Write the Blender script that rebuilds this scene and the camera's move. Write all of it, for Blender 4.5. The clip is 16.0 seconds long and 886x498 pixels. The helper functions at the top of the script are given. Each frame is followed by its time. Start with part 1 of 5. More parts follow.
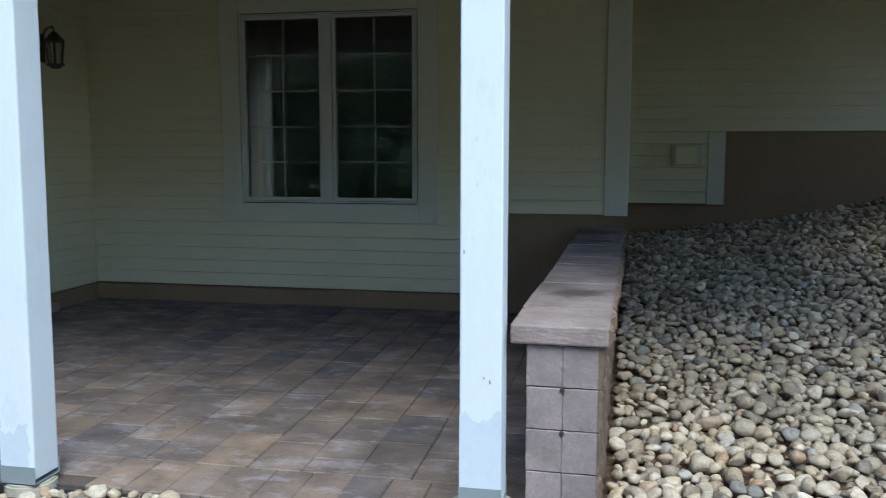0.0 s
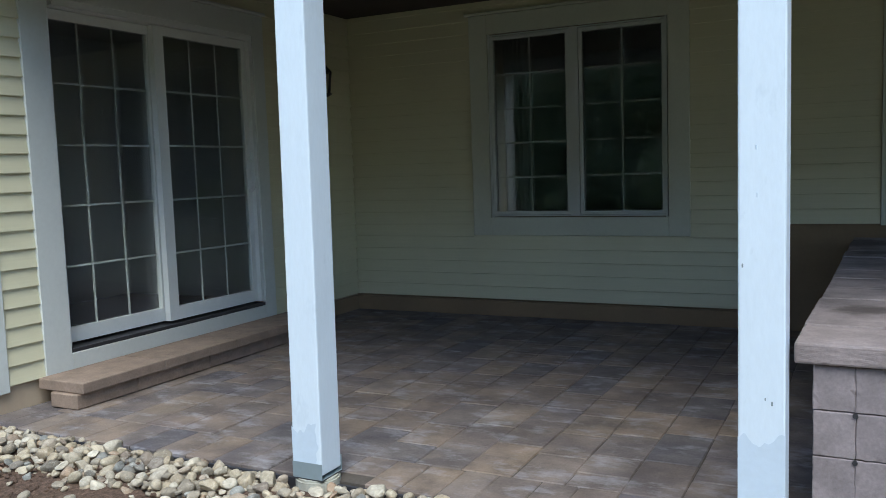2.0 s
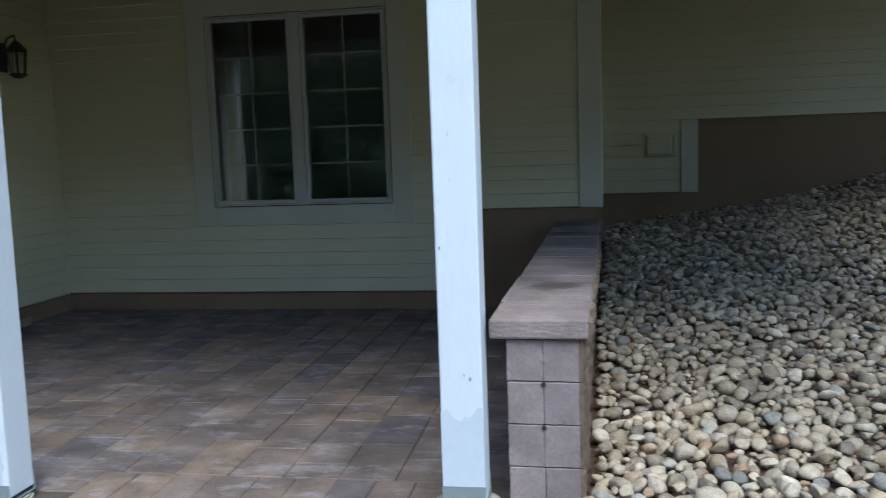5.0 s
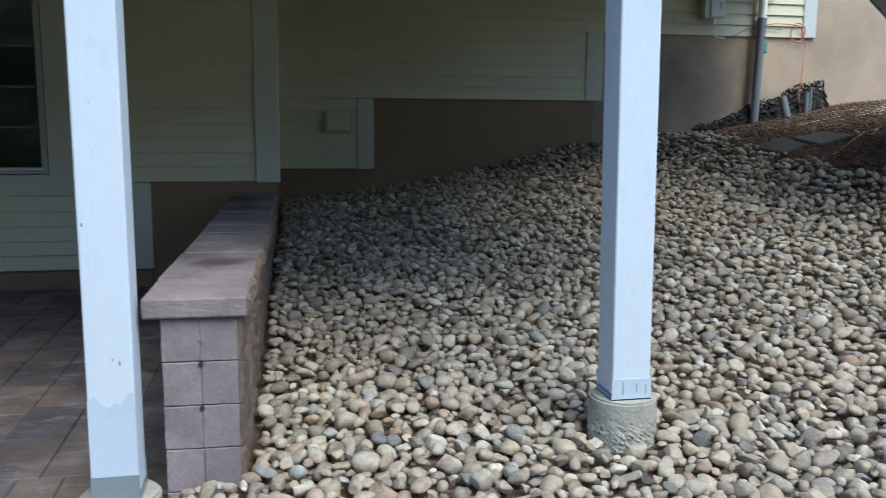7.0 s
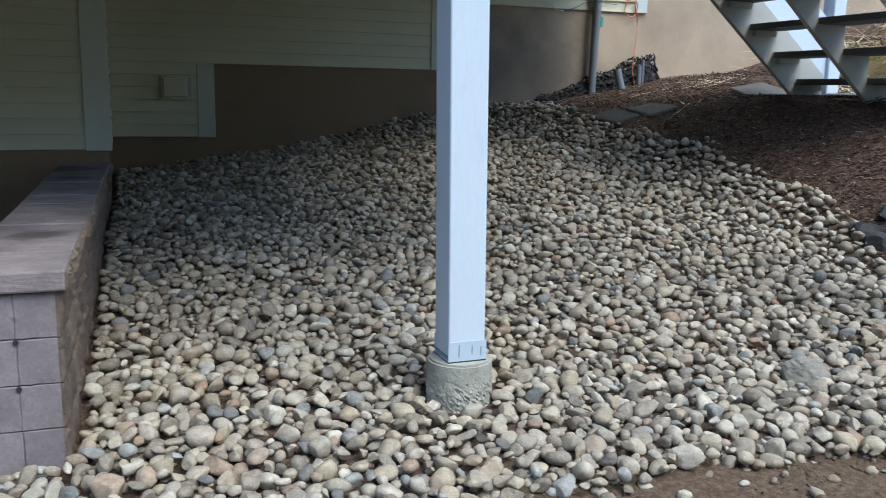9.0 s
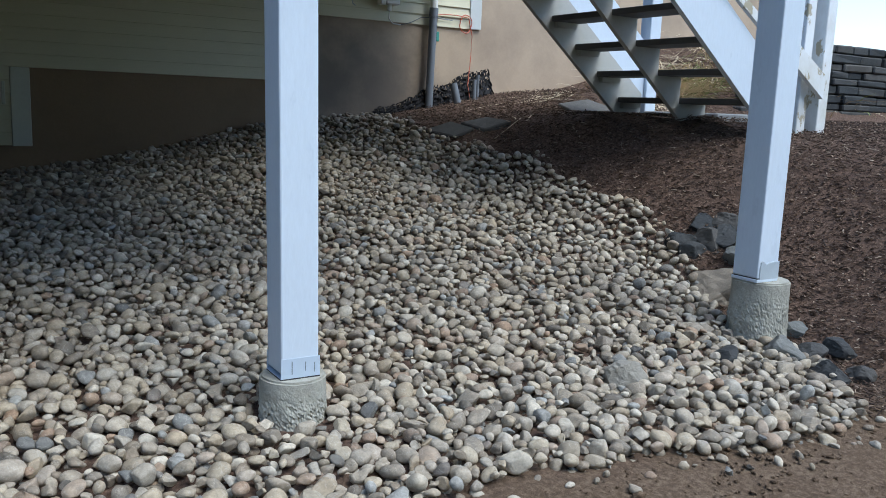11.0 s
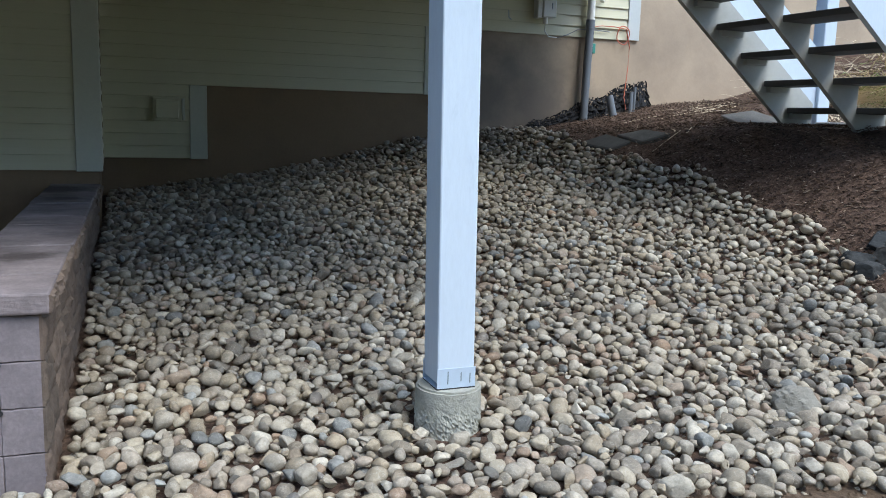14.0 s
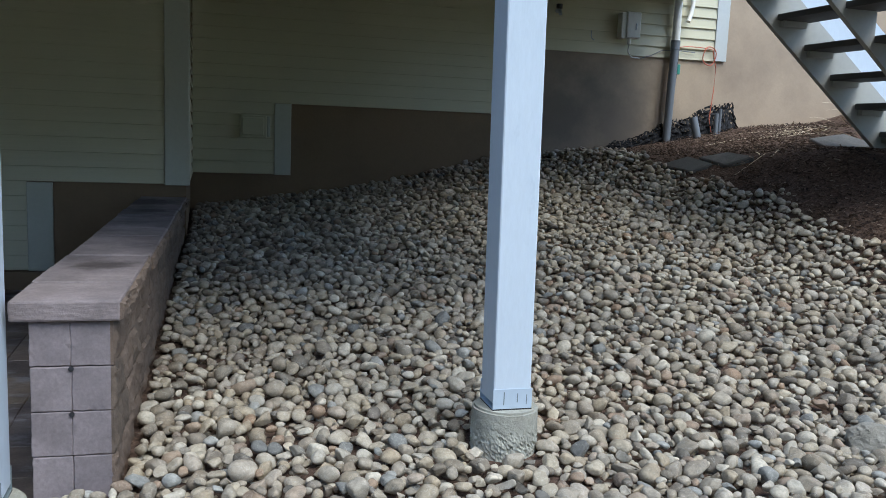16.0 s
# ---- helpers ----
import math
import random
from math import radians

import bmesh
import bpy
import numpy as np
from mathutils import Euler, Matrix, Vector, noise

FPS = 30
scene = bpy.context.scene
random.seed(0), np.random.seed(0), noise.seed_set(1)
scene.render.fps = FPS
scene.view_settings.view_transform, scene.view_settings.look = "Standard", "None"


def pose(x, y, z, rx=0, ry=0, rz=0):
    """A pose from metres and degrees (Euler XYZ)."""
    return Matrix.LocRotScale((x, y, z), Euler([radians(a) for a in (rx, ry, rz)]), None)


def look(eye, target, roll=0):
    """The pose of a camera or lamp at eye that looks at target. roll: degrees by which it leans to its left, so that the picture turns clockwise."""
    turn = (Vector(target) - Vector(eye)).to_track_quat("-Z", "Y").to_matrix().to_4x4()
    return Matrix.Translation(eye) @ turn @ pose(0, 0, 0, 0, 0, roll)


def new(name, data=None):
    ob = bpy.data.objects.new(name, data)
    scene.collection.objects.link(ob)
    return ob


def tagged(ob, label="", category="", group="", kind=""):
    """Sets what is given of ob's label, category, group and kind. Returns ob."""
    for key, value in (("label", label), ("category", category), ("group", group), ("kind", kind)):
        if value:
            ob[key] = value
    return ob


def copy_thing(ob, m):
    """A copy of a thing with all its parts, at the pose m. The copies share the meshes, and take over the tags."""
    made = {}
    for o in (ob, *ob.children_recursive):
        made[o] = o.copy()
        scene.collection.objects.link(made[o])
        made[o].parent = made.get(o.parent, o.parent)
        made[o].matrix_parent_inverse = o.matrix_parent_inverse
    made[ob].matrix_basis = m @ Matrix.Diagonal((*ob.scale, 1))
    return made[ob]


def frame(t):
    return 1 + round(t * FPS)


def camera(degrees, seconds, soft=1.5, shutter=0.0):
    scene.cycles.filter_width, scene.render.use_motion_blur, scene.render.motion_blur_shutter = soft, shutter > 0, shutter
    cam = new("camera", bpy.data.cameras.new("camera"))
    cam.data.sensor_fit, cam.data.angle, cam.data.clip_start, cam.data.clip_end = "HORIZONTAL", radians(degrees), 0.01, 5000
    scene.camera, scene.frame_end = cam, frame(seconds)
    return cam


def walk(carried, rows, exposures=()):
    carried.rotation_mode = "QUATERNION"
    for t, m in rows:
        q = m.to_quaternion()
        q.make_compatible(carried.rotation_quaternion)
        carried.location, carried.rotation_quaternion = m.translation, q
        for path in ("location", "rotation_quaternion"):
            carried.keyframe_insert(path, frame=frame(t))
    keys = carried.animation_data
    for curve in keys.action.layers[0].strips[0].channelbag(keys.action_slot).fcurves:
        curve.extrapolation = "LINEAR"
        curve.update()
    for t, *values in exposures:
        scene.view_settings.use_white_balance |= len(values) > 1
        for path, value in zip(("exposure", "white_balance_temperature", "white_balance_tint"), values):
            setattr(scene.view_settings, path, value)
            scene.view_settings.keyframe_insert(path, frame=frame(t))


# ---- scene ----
cam = camera(55.38, 16.0, soft=0.85, shutter=0.35)
PATH = [
    (0, look((0.020, 0.004, 1.256), (-0.3637, 1.9536, 1.0291), 0.05)),
    (0.5, look((-0.018, -0.004, 1.256), (-0.5433, 1.9141, 1.0443), -0.24)),
    (1, look((-0.054, -0.026, 1.255), (-0.7946, 1.8203, 1.0444), -0.78)),
    (1.5, look((-0.074, -0.041, 1.262), (-0.9024, 1.7701, 1.0816), -1.87)),
    (2, look((-0.089, -0.045, 1.263), (-0.9899, 1.7310, 1.0755), -1.90)),
    (2.5, look((-0.090, -0.040, 1.263), (-1.0026, 1.7307, 1.0814), -1.91)),
    (3, look((-0.085, -0.031, 1.261), (-0.9400, 1.7676, 1.0779), -2.01)),
    (3.5, look((-0.068, -0.013, 1.255), (-0.8605, 1.8119, 1.0562), -2.07)),
    (4, look((-0.045, 0.008, 1.251), (-0.6935, 1.8877, 1.0367), -2.20)),
    (4.5, look((-0.023, 0.025, 1.246), (-0.5088, 1.9523, 1.0229), -2.08)),
    (4.7, look((0.002, 0.032, 1.248), (-0.4270, 1.9725, 1.0207), -2.04)),
    (5.4, look((0.043, 0.043, 1.249), (-0.1447, 2.0191, 1.0088), -1.80)),
    (6.1, look((0.087, 0.048, 1.249), (0.1768, 2.0295, 0.9915), -1.20)),
    (6.8, look((0.120, 0.043, 1.251), (0.4468, 1.9949, 0.9605), -0.03)),
    (7, look((0.136, 0.035, 1.253), (0.5178, 1.9743, 0.9502), 0.41)),
    (7.5, look((0.162, 0.035, 1.244), (0.6971, 1.9336, 0.9117), 0.43)),
    (8, look((0.181, 0.022, 1.250), (0.7721, 1.9060, 0.9325), 0.46)),
    (8.5, look((0.191, 0.014, 1.246), (0.8098, 1.8862, 0.9112), 0.88)),
    (9, look((0.201, 0.015, 1.242), (0.9073, 1.8494, 0.8749), 1.12)),
    (9.5, look((0.212, 0.010, 1.251), (1.0478, 1.7916, 0.8965), 1.55)),
    (9.7, look((0.221, 0.007, 1.253), (1.1232, 1.7571, 0.9002), 1.93)),
    (10.2, look((0.229, 0.004, 1.255), (1.2311, 1.6999, 0.9082), 2.39)),
    (10.75, look((0.236, 0.000, 1.256), (1.2761, 1.6754, 0.9198), 2.31)),
    (11.3, look((0.242, -0.000, 1.255), (1.2668, 1.6854, 0.9273), 2.05)),
    (11.8, look((0.243, 0.005, 1.251), (1.2288, 1.7150, 0.9246), 2.03)),
    (12, look((0.243, 0.017, 1.243), (1.2064, 1.7390, 0.9160), 2.12)),
    (12.5, look((0.233, 0.019, 1.244), (1.1121, 1.7838, 0.9081), 1.64)),
    (13, look((0.219, 0.018, 1.248), (1.0308, 1.8168, 0.9244), 1.66)),
    (13.5, look((0.218, 0.026, 1.244), (0.9847, 1.8455, 0.9256), 1.94)),
    (14, look((0.214, 0.028, 1.248), (0.9400, 1.8647, 0.9355), 1.75)),
    (14.5, look((0.226, 0.020, 1.253), (0.9187, 1.8727, 0.9577), 1.51)),
    (15, look((0.251, 0.011, 1.255), (0.8894, 1.8864, 0.9787), 1.74)),
    (15.5, look((0.274, 0.001, 1.258), (0.8514, 1.8953, 0.9769), 2.14)),
    (16, look((0.295, -0.012, 1.255), (0.8305, 1.8949, 0.9792), 2.39)),
]
walk(cam, PATH, [(0, 1.53, 6190, 3), (1.5, 1.48, 6220, 3), (2.0, 1.36, 6230, 3), (2.5, 1.22, 6090, 5), (3.5, 1.32, 6090, 5), (4.5, 1.40, 6090, 5), (7, 1.32, 6090, 5), (8, 1.17, 6090, 5), (9, 1.28, 6090, 5), (12, 1.06, 5940, 6), (13, 1.11, 5990, 5), (14.5, 1.36, 6090, 6), (15, 1.19, 6090, 5), (16, 1.13, 6040, 5)])

# ---- light ----
world = bpy.data.worlds.new("overcast_sky")
scene.world = world
world.use_nodes = True
wn = world.node_tree.nodes
sky = wn.new("ShaderNodeTexSky")
sky.sky_type = "NISHITA"
sky.sun_disc = False
sky.sun_elevation = radians(57)
sky.sun_rotation = radians(153)
sky.air_density, sky.dust_density, sky.ozone_density = 1.0, 1.0, 1.5
wn["Background"].inputs["Strength"].default_value = 0.14
world.node_tree.links.new(sky.outputs[0], wn["Background"].inputs["Color"])

sun_data = bpy.data.lights.new("sun", "SUN")
sun_data.energy, sun_data.angle, sun_data.color = 1.5, radians(42), (1.0, 0.98, 0.935)
sun = new("sun", sun_data)
sun.matrix_world = look((3.2, -5.3, 10.8), (0, 1, 0))


# ---- materials ----
def material(name, rough=0.6, metal=0.0, spec=0.5):
    m = bpy.data.materials.new(name)
    m.use_nodes = True
    b = m.node_tree.nodes["Principled BSDF"]
    b.inputs["Roughness"].default_value = rough
    b.inputs["Metallic"].default_value = metal
    b.inputs["Specular IOR Level"].default_value = spec
    return m, m.node_tree.nodes, m.node_tree.links, b


def ramp(nodes, links, source, stops):
    r = nodes.new("ShaderNodeValToRGB")
    els = r.color_ramp.elements
    while len(els) < len(stops):
        els.new(0.5)
    for e, (p, c) in zip(els, stops):
        e.position, e.color = p, (*c, 1)
    links.new(source, r.inputs[0])
    return r.outputs[0]


def world_noise(nodes, links, scale, detail=5, rough=0.6, stretch=None):
    co = nodes.new("ShaderNodeNewGeometry")
    n = nodes.new("ShaderNodeTexNoise")
    n.inputs["Scale"].default_value, n.inputs["Detail"].default_value, n.inputs["Roughness"].default_value = scale, detail, rough
    src = co.outputs["Position"]
    if stretch:
        mp = nodes.new("ShaderNodeMapping")
        mp.inputs["Scale"].default_value = stretch
        links.new(src, mp.inputs[0])
        src = mp.outputs[0]
    links.new(src, n.inputs["Vector"])
    return n.outputs["Fac"]


def mix(nodes, links, fac, a, b, mode="MIX"):
    m = nodes.new("ShaderNodeMix")
    m.data_type, m.blend_type = "RGBA", mode
    for sock, v in ((m.inputs[0], fac), (m.inputs[6], a), (m.inputs[7], b)):
        if isinstance(v, (int, float)):
            sock.default_value = v
        elif isinstance(v, tuple):
            sock.default_value = (*v, 1)
        else:
            links.new(v, sock)
    return m.outputs[2]


def bump(nodes, links, b, height, strength, distance):
    n = nodes.new("ShaderNodeBump")
    n.inputs["Strength"].default_value, n.inputs["Distance"].default_value = strength, distance
    links.new(height, n.inputs["Height"])
    links.new(n.outputs[0], b.inputs["Normal"])


def painted(name, colour, dirt, rough=0.55, amount=0.35, grain=None, bump_k=0.15):
    """Paint with faint grime at two scales."""
    m, n, l, b = material(name, rough)
    big = ramp(n, l, world_noise(n, l, 1.7, 5), [(0.42, (0, 0, 0)), (0.75, (1, 1, 1))])
    fine = world_noise(n, l, 38, 4, 0.7, grain)
    c = mix(n, l, amount, colour, mix(n, l, big, colour, dirt))
    c = mix(n, l, 0.16, c, ramp(n, l, fine, [(0.3, tuple(0.72 * v for v in colour)), (0.7, tuple(min(1, 1.08 * v) for v in colour))]))
    l.new(c, b.inputs["Base Color"])
    bump(n, l, b, fine, bump_k, 0.003)
    return m


def per_piece(name, stops, rough=0.8, island=False, blotch=0.5, scale=14, fine_scale=90, bump_k=0.5, dark=0.55, dist=0.004, grain=0.45):
    """Stone whose colour varies from piece to piece, with blotches and grain."""
    m, n, l, b = material(name, rough, spec=0.35)
    if island:
        src = n.new("ShaderNodeNewGeometry").outputs["Random Per Island"]
    else:
        src = n.new("ShaderNodeObjectInfo").outputs["Random"]
    base = ramp(n, l, src, stops)
    big = world_noise(n, l, scale, 5, 0.65)
    fine = world_noise(n, l, fine_scale, 5, 0.7)
    c = mix(n, l, blotch, base, mix(n, l, ramp(n, l, big, [(0.35, (0, 0, 0)), (0.65, (1, 1, 1))]), base, (dark, dark, dark), "MULTIPLY"))
    c = mix(n, l, grain, c, ramp(n, l, fine, [(0.3, (0.45, 0.45, 0.45)), (0.7, (1, 1, 1))]), "MULTIPLY")
    l.new(c, b.inputs["Base Color"])
    add = n.new("ShaderNodeMath")
    add.operation = "ADD"
    l.new(big, add.inputs[0])
    l.new(fine, add.inputs[1])
    bump(n, l, b, add.outputs[0], bump_k, dist)
    return m


M_SIDING = painted("cream_clapboard_paint", (0.60, 0.565, 0.40), (0.49, 0.462, 0.327), 0.5, 0.4, (0.05, 0.05, 3))
M_TRIM = painted("white_trim_paint", (0.56, 0.58, 0.56), (0.49, 0.51, 0.48), 0.5, 0.4)
# same white trim with the greenish shade under the deck put into its colour
M_TRIM_SHADED = painted("shaded_trim_paint", (0.54, 0.545, 0.46), (0.46, 0.465, 0.39), 0.5, 0.5)
M_VINYL = painted("white_vinyl", (0.66, 0.68, 0.67), (0.56, 0.58, 0.56), 0.4, 0.3)
M_SASH = painted("grey_window_vinyl", (0.50, 0.52, 0.50), (0.42, 0.43, 0.41), 0.45, 0.4)
M_POST = painted("white_post_paint", (0.60, 0.675, 0.75), (0.52, 0.59, 0.66), 0.55, 0.5, (2, 2, 0.5), 0.15)


def primer_patches(m):
    """Worn spots where bluish primer shows through the paint."""
    n, l = m.node_tree.nodes, m.node_tree.links
    b = n["Principled BSDF"]
    old = b.inputs["Base Color"].links[0].from_socket
    mask = ramp(n, l, world_noise(n, l, 6.5, 5, 0.7, (1, 1, 0.45)), [(0.60, (0, 0, 0)), (0.66, (0.3, 0.3, 0.3))])
    l.new(mix(n, l, mask, old, (0.44, 0.51, 0.58)), b.inputs["Base Color"])


primer_patches(M_POST)
M_GALV = painted("galvanised_steel", (0.42, 0.48, 0.52), (0.30, 0.34, 0.37), 0.5, 0.6)
M_PRIMER = painted("bluish_primer", (0.50, 0.58, 0.67), (0.42, 0.50, 0.58), 0.6, 0.8, None, 0.2)
M_ZINC = painted("dull_zinc", (0.20, 0.245, 0.265), (0.12, 0.15, 0.165), 0.55, 0.7)
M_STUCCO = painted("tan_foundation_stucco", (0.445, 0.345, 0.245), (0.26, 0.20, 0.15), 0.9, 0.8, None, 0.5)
# foundation stucco again, browner because the deck's shade is put into its colour
M_STUCCO_SHADED = painted("shaded_foundation_stucco", (0.235, 0.164, 0.10), (0.16, 0.113, 0.072), 0.9, 0.8, None, 0.5)
M_CONC = per_piece("footing_concrete", [(0, (0.46, 0.45, 0.38)), (1, (0.46, 0.45, 0.38))], 0.92, blotch=0.6, scale=9, fine_scale=60, bump_k=0.8, dist=0.006)
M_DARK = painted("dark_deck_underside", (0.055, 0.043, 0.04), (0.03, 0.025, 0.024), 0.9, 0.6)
M_INNER = painted("dim_room_plaster", (0.74, 0.735, 0.72), (0.66, 0.66, 0.65), 0.9)
M_CURTAIN = painted("white_curtain_cloth", (0.62, 0.64, 0.66), (0.5, 0.52, 0.55), 0.9)
M_PAVER = per_piece("tumbled_paver", [(0, (0.182, 0.152, 0.142)), (0.2, (0.255, 0.197, 0.156)), (0.35, (0.164, 0.144, 0.146)), (0.5, (0.276, 0.216, 0.167)), (0.65, (0.197, 0.167, 0.161)), (0.8, (0.236, 0.185, 0.154)), (0.9, (0.150, 0.135, 0.139)), (1, (0.251, 0.193, 0.158))], 0.8, blotch=0.95, scale=4, bump_k=0.35)
M_PAVER_FAR = per_piece("tumbled_paver_joined", [(0, (0.182, 0.152, 0.142)), (0.2, (0.255, 0.197, 0.156)), (0.35, (0.164, 0.144, 0.146)), (0.5, (0.276, 0.216, 0.167)), (0.65, (0.197, 0.167, 0.161)), (0.8, (0.236, 0.185, 0.154)), (0.9, (0.150, 0.135, 0.139)), (1, (0.251, 0.193, 0.158))], 0.8, island=True, blotch=0.95, scale=4, bump_k=0.35)


def pale_bloom(m):
    """Pale bluish mineral bloom in patches over a stone material."""
    n, l = m.node_tree.nodes, m.node_tree.links
    b = n["Principled BSDF"]
    old = b.inputs["Base Color"].links[0].from_socket
    mask = ramp(n, l, world_noise(n, l, 4.2, 7, 0.66, (1, 1.7, 1)), [(0.52, (0, 0, 0)), (0.76, (0.72, 0.72, 0.72))])
    tone = ramp(n, l, world_noise(n, l, 2.7, 4, 0.55, (1, 1.5, 1)), [(0.4, (0.80, 0.81, 0.87)), (0.58, (1.12, 1.1, 1.06))])
    l.new(mix(n, l, mask, mix(n, l, 0.9, old, tone, "MULTIPLY"), (0.36, 0.355, 0.385)), b.inputs["Base Color"])


pale_bloom(M_PAVER)
pale_bloom(M_PAVER_FAR)
M_BLOCK = per_piece("mauve_wall_block", [(0, (0.275, 0.235, 0.24)), (0.5, (0.305, 0.26, 0.265)), (1, (0.255, 0.218, 0.225))], 0.9, blotch=0.7, scale=6, bump_k=0.12)
M_CAP = per_piece("stained_cap_stone", [(0, (0.295, 0.245, 0.24)), (0.5, (0.335, 0.278, 0.27)), (1, (0.275, 0.23, 0.225))], 0.85, blotch=0.9, scale=3.2, bump_k=0.35, dark=0.42)


def stains_and_shade(m, spots, colour=(0.06, 0.047, 0.043), scale=16):
    """Ragged dark stains and painted shade round given places, last number the width."""
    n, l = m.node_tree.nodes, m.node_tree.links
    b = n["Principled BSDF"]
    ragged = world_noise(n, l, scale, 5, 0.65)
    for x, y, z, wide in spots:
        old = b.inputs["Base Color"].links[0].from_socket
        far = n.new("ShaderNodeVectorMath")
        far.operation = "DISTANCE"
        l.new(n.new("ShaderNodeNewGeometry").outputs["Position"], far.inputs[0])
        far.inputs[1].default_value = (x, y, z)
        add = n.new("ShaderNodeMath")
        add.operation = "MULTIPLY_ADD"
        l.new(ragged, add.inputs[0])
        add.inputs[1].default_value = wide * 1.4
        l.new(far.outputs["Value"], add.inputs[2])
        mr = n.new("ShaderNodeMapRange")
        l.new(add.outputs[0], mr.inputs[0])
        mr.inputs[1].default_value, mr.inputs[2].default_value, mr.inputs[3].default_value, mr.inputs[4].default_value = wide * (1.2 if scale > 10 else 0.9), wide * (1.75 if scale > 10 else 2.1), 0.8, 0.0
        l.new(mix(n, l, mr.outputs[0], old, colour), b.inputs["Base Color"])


# near spot is a real stain; the two farther ones paint shade on the cap
stains_and_shade(M_CAP, ((-0.10, 3.42, 0.69, 0.13), (-0.16, 6.1, 0.69, 0.3), (-0.05, 5.5, 0.69, 0.12)))
# the deck's shade and some damp, painted onto the lower stucco
stains_and_shade(M_STUCCO, ((3.7, 7.89, 1.5, 0.75), (4.3, 7.89, 1.4, 0.5), (4.9, 7.89, 1.25, 0.25)), (0.13, 0.11, 0.092), 2.2)
M_SPLIT = per_piece("split_stone_face", [(0, (0.195, 0.142, 0.108)), (0.5, (0.235, 0.172, 0.13)), (1, (0.17, 0.13, 0.10))], 0.92, blotch=0.7, scale=9, fine_scale=45, bump_k=0.8, dist=0.008)
M_JOINT = per_piece("joint_sand", [(0, (0.10, 0.085, 0.072)), (1, (0.10, 0.085, 0.072))], 0.95)
M_PEBBLE = per_piece("river_pebbles", [(0, (0.178, 0.156, 0.126)), (0.12, (0.480, 0.390, 0.268)), (0.27, (0.584, 0.499, 0.362)), (0.38, (0.282, 0.237, 0.181)), (0.5, (0.510, 0.437, 0.330)), (0.6, (0.751, 0.676, 0.536)), (0.7, (0.313, 0.249, 0.176)), (0.82, (0.573, 0.515, 0.415)), (0.9, (0.417, 0.283, 0.181)), (0.95, (0.208, 0.206, 0.189)), (1, (0.500, 0.488, 0.436))], 0.68, island=True, blotch=0.8, scale=34, fine_scale=120, bump_k=0.9, dist=0.004, grain=0.5)


def stone_veins(m):
    """Thin pale quartz veins and mossy grey film on some stones."""
    n, l = m.node_tree.nodes, m.node_tree.links
    b = n["Principled BSDF"]
    old = b.inputs["Base Color"].links[0].from_socket
    film = ramp(n, l, world_noise(n, l, 7, 4, 0.6), [(0.5, (0, 0, 0)), (0.7, (0.28, 0.28, 0.28))])
    c = mix(n, l, film, old, (0.27, 0.275, 0.245))
    vein = ramp(n, l, world_noise(n, l, 26, 3, 0.55, (1, 0.4, 1.6)), [(0.485, (0, 0, 0)), (0.5, (0.28, 0.28, 0.28)), (0.515, (0, 0, 0))])
    l.new(mix(n, l, vein, c, (0.60, 0.57, 0.50)), b.inputs["Base Color"])


stone_veins(M_PEBBLE)
M_SLATE = per_piece("dark_slate", [(0, (0.032, 0.036, 0.038)), (0.6, (0.055, 0.057, 0.056)), (1, (0.10, 0.092, 0.08))], 0.75, blotch=0.6, scale=10, bump_k=0.6)
M_FLAG = per_piece("grey_flagstone", [(0, (0.135, 0.132, 0.122)), (1, (0.165, 0.16, 0.148))], 0.85, blotch=0.6)
M_STAIRGREY = painted("grey_stained_stringer", (0.44, 0.44, 0.405), (0.19, 0.19, 0.18), 0.65, 0.6)
M_TREAD = painted("dark_weathered_tread", (0.10, 0.10, 0.10), (0.06, 0.06, 0.06), 0.75, 0.6)
M_PVC = painted("white_pvc_pipe", (0.80, 0.79, 0.73), (0.7, 0.69, 0.63), 0.4)
M_CONDUIT = painted("grey_conduit", (0.15, 0.165, 0.185), (0.14, 0.15, 0.16), 0.5)
M_BLACK = painted("black_plastic", (0.03, 0.03, 0.035), (0.015, 0.015, 0.015), 0.5)
M_NET = painted("black_netting", (0.014, 0.014, 0.016), (0.03, 0.03, 0.03), 0.95, 0.5)
M_ORANGE = painted("orange_cable", (0.55, 0.14, 0.075), (0.36, 0.1, 0.06), 0.5)
M_GREEN = painted("green_box", (0.05, 0.28, 0.22), (0.04, 0.2, 0.16), 0.5)
M_METER = painted("grey_meter_enamel", (0.76, 0.76, 0.72), (0.64, 0.64, 0.6), 0.5)
M_STRAW = painted("dry_straw", (0.62, 0.52, 0.36), (0.44, 0.36, 0.24), 0.85)
M_GRASS = painted("green_blades", (0.26, 0.33, 0.11), (0.17, 0.22, 0.08), 0.8)
M_BARK = painted("tree_bark", (0.14, 0.10, 0.07), (0.08, 0.06, 0.05), 0.9)


def leaf_material():
    m, n, l, b = material("leaf_green", 0.6)
    c = ramp(n, l, n.new("ShaderNodeNewGeometry").outputs["Random Per Island"], [(0, (0.13, 0.17, 0.07)), (0.6, (0.19, 0.24, 0.11)), (1, (0.27, 0.31, 0.16))])
    l.new(c, b.inputs["Base Color"])
    tr = n.new("ShaderNodeBsdfTranslucent")
    l.new(mix(n, l, 0.7, c, (0.36, 0.39, 0.31)), tr.inputs["Color"])
    mx = n.new("ShaderNodeMixShader")
    mx.inputs[0].default_value = 0.6
    l.new(b.outputs[0], mx.inputs[1])
    l.new(tr.outputs[0], mx.inputs[2])
    l.new(mx.outputs[0], n["Material Output"].inputs["Surface"])
    return m


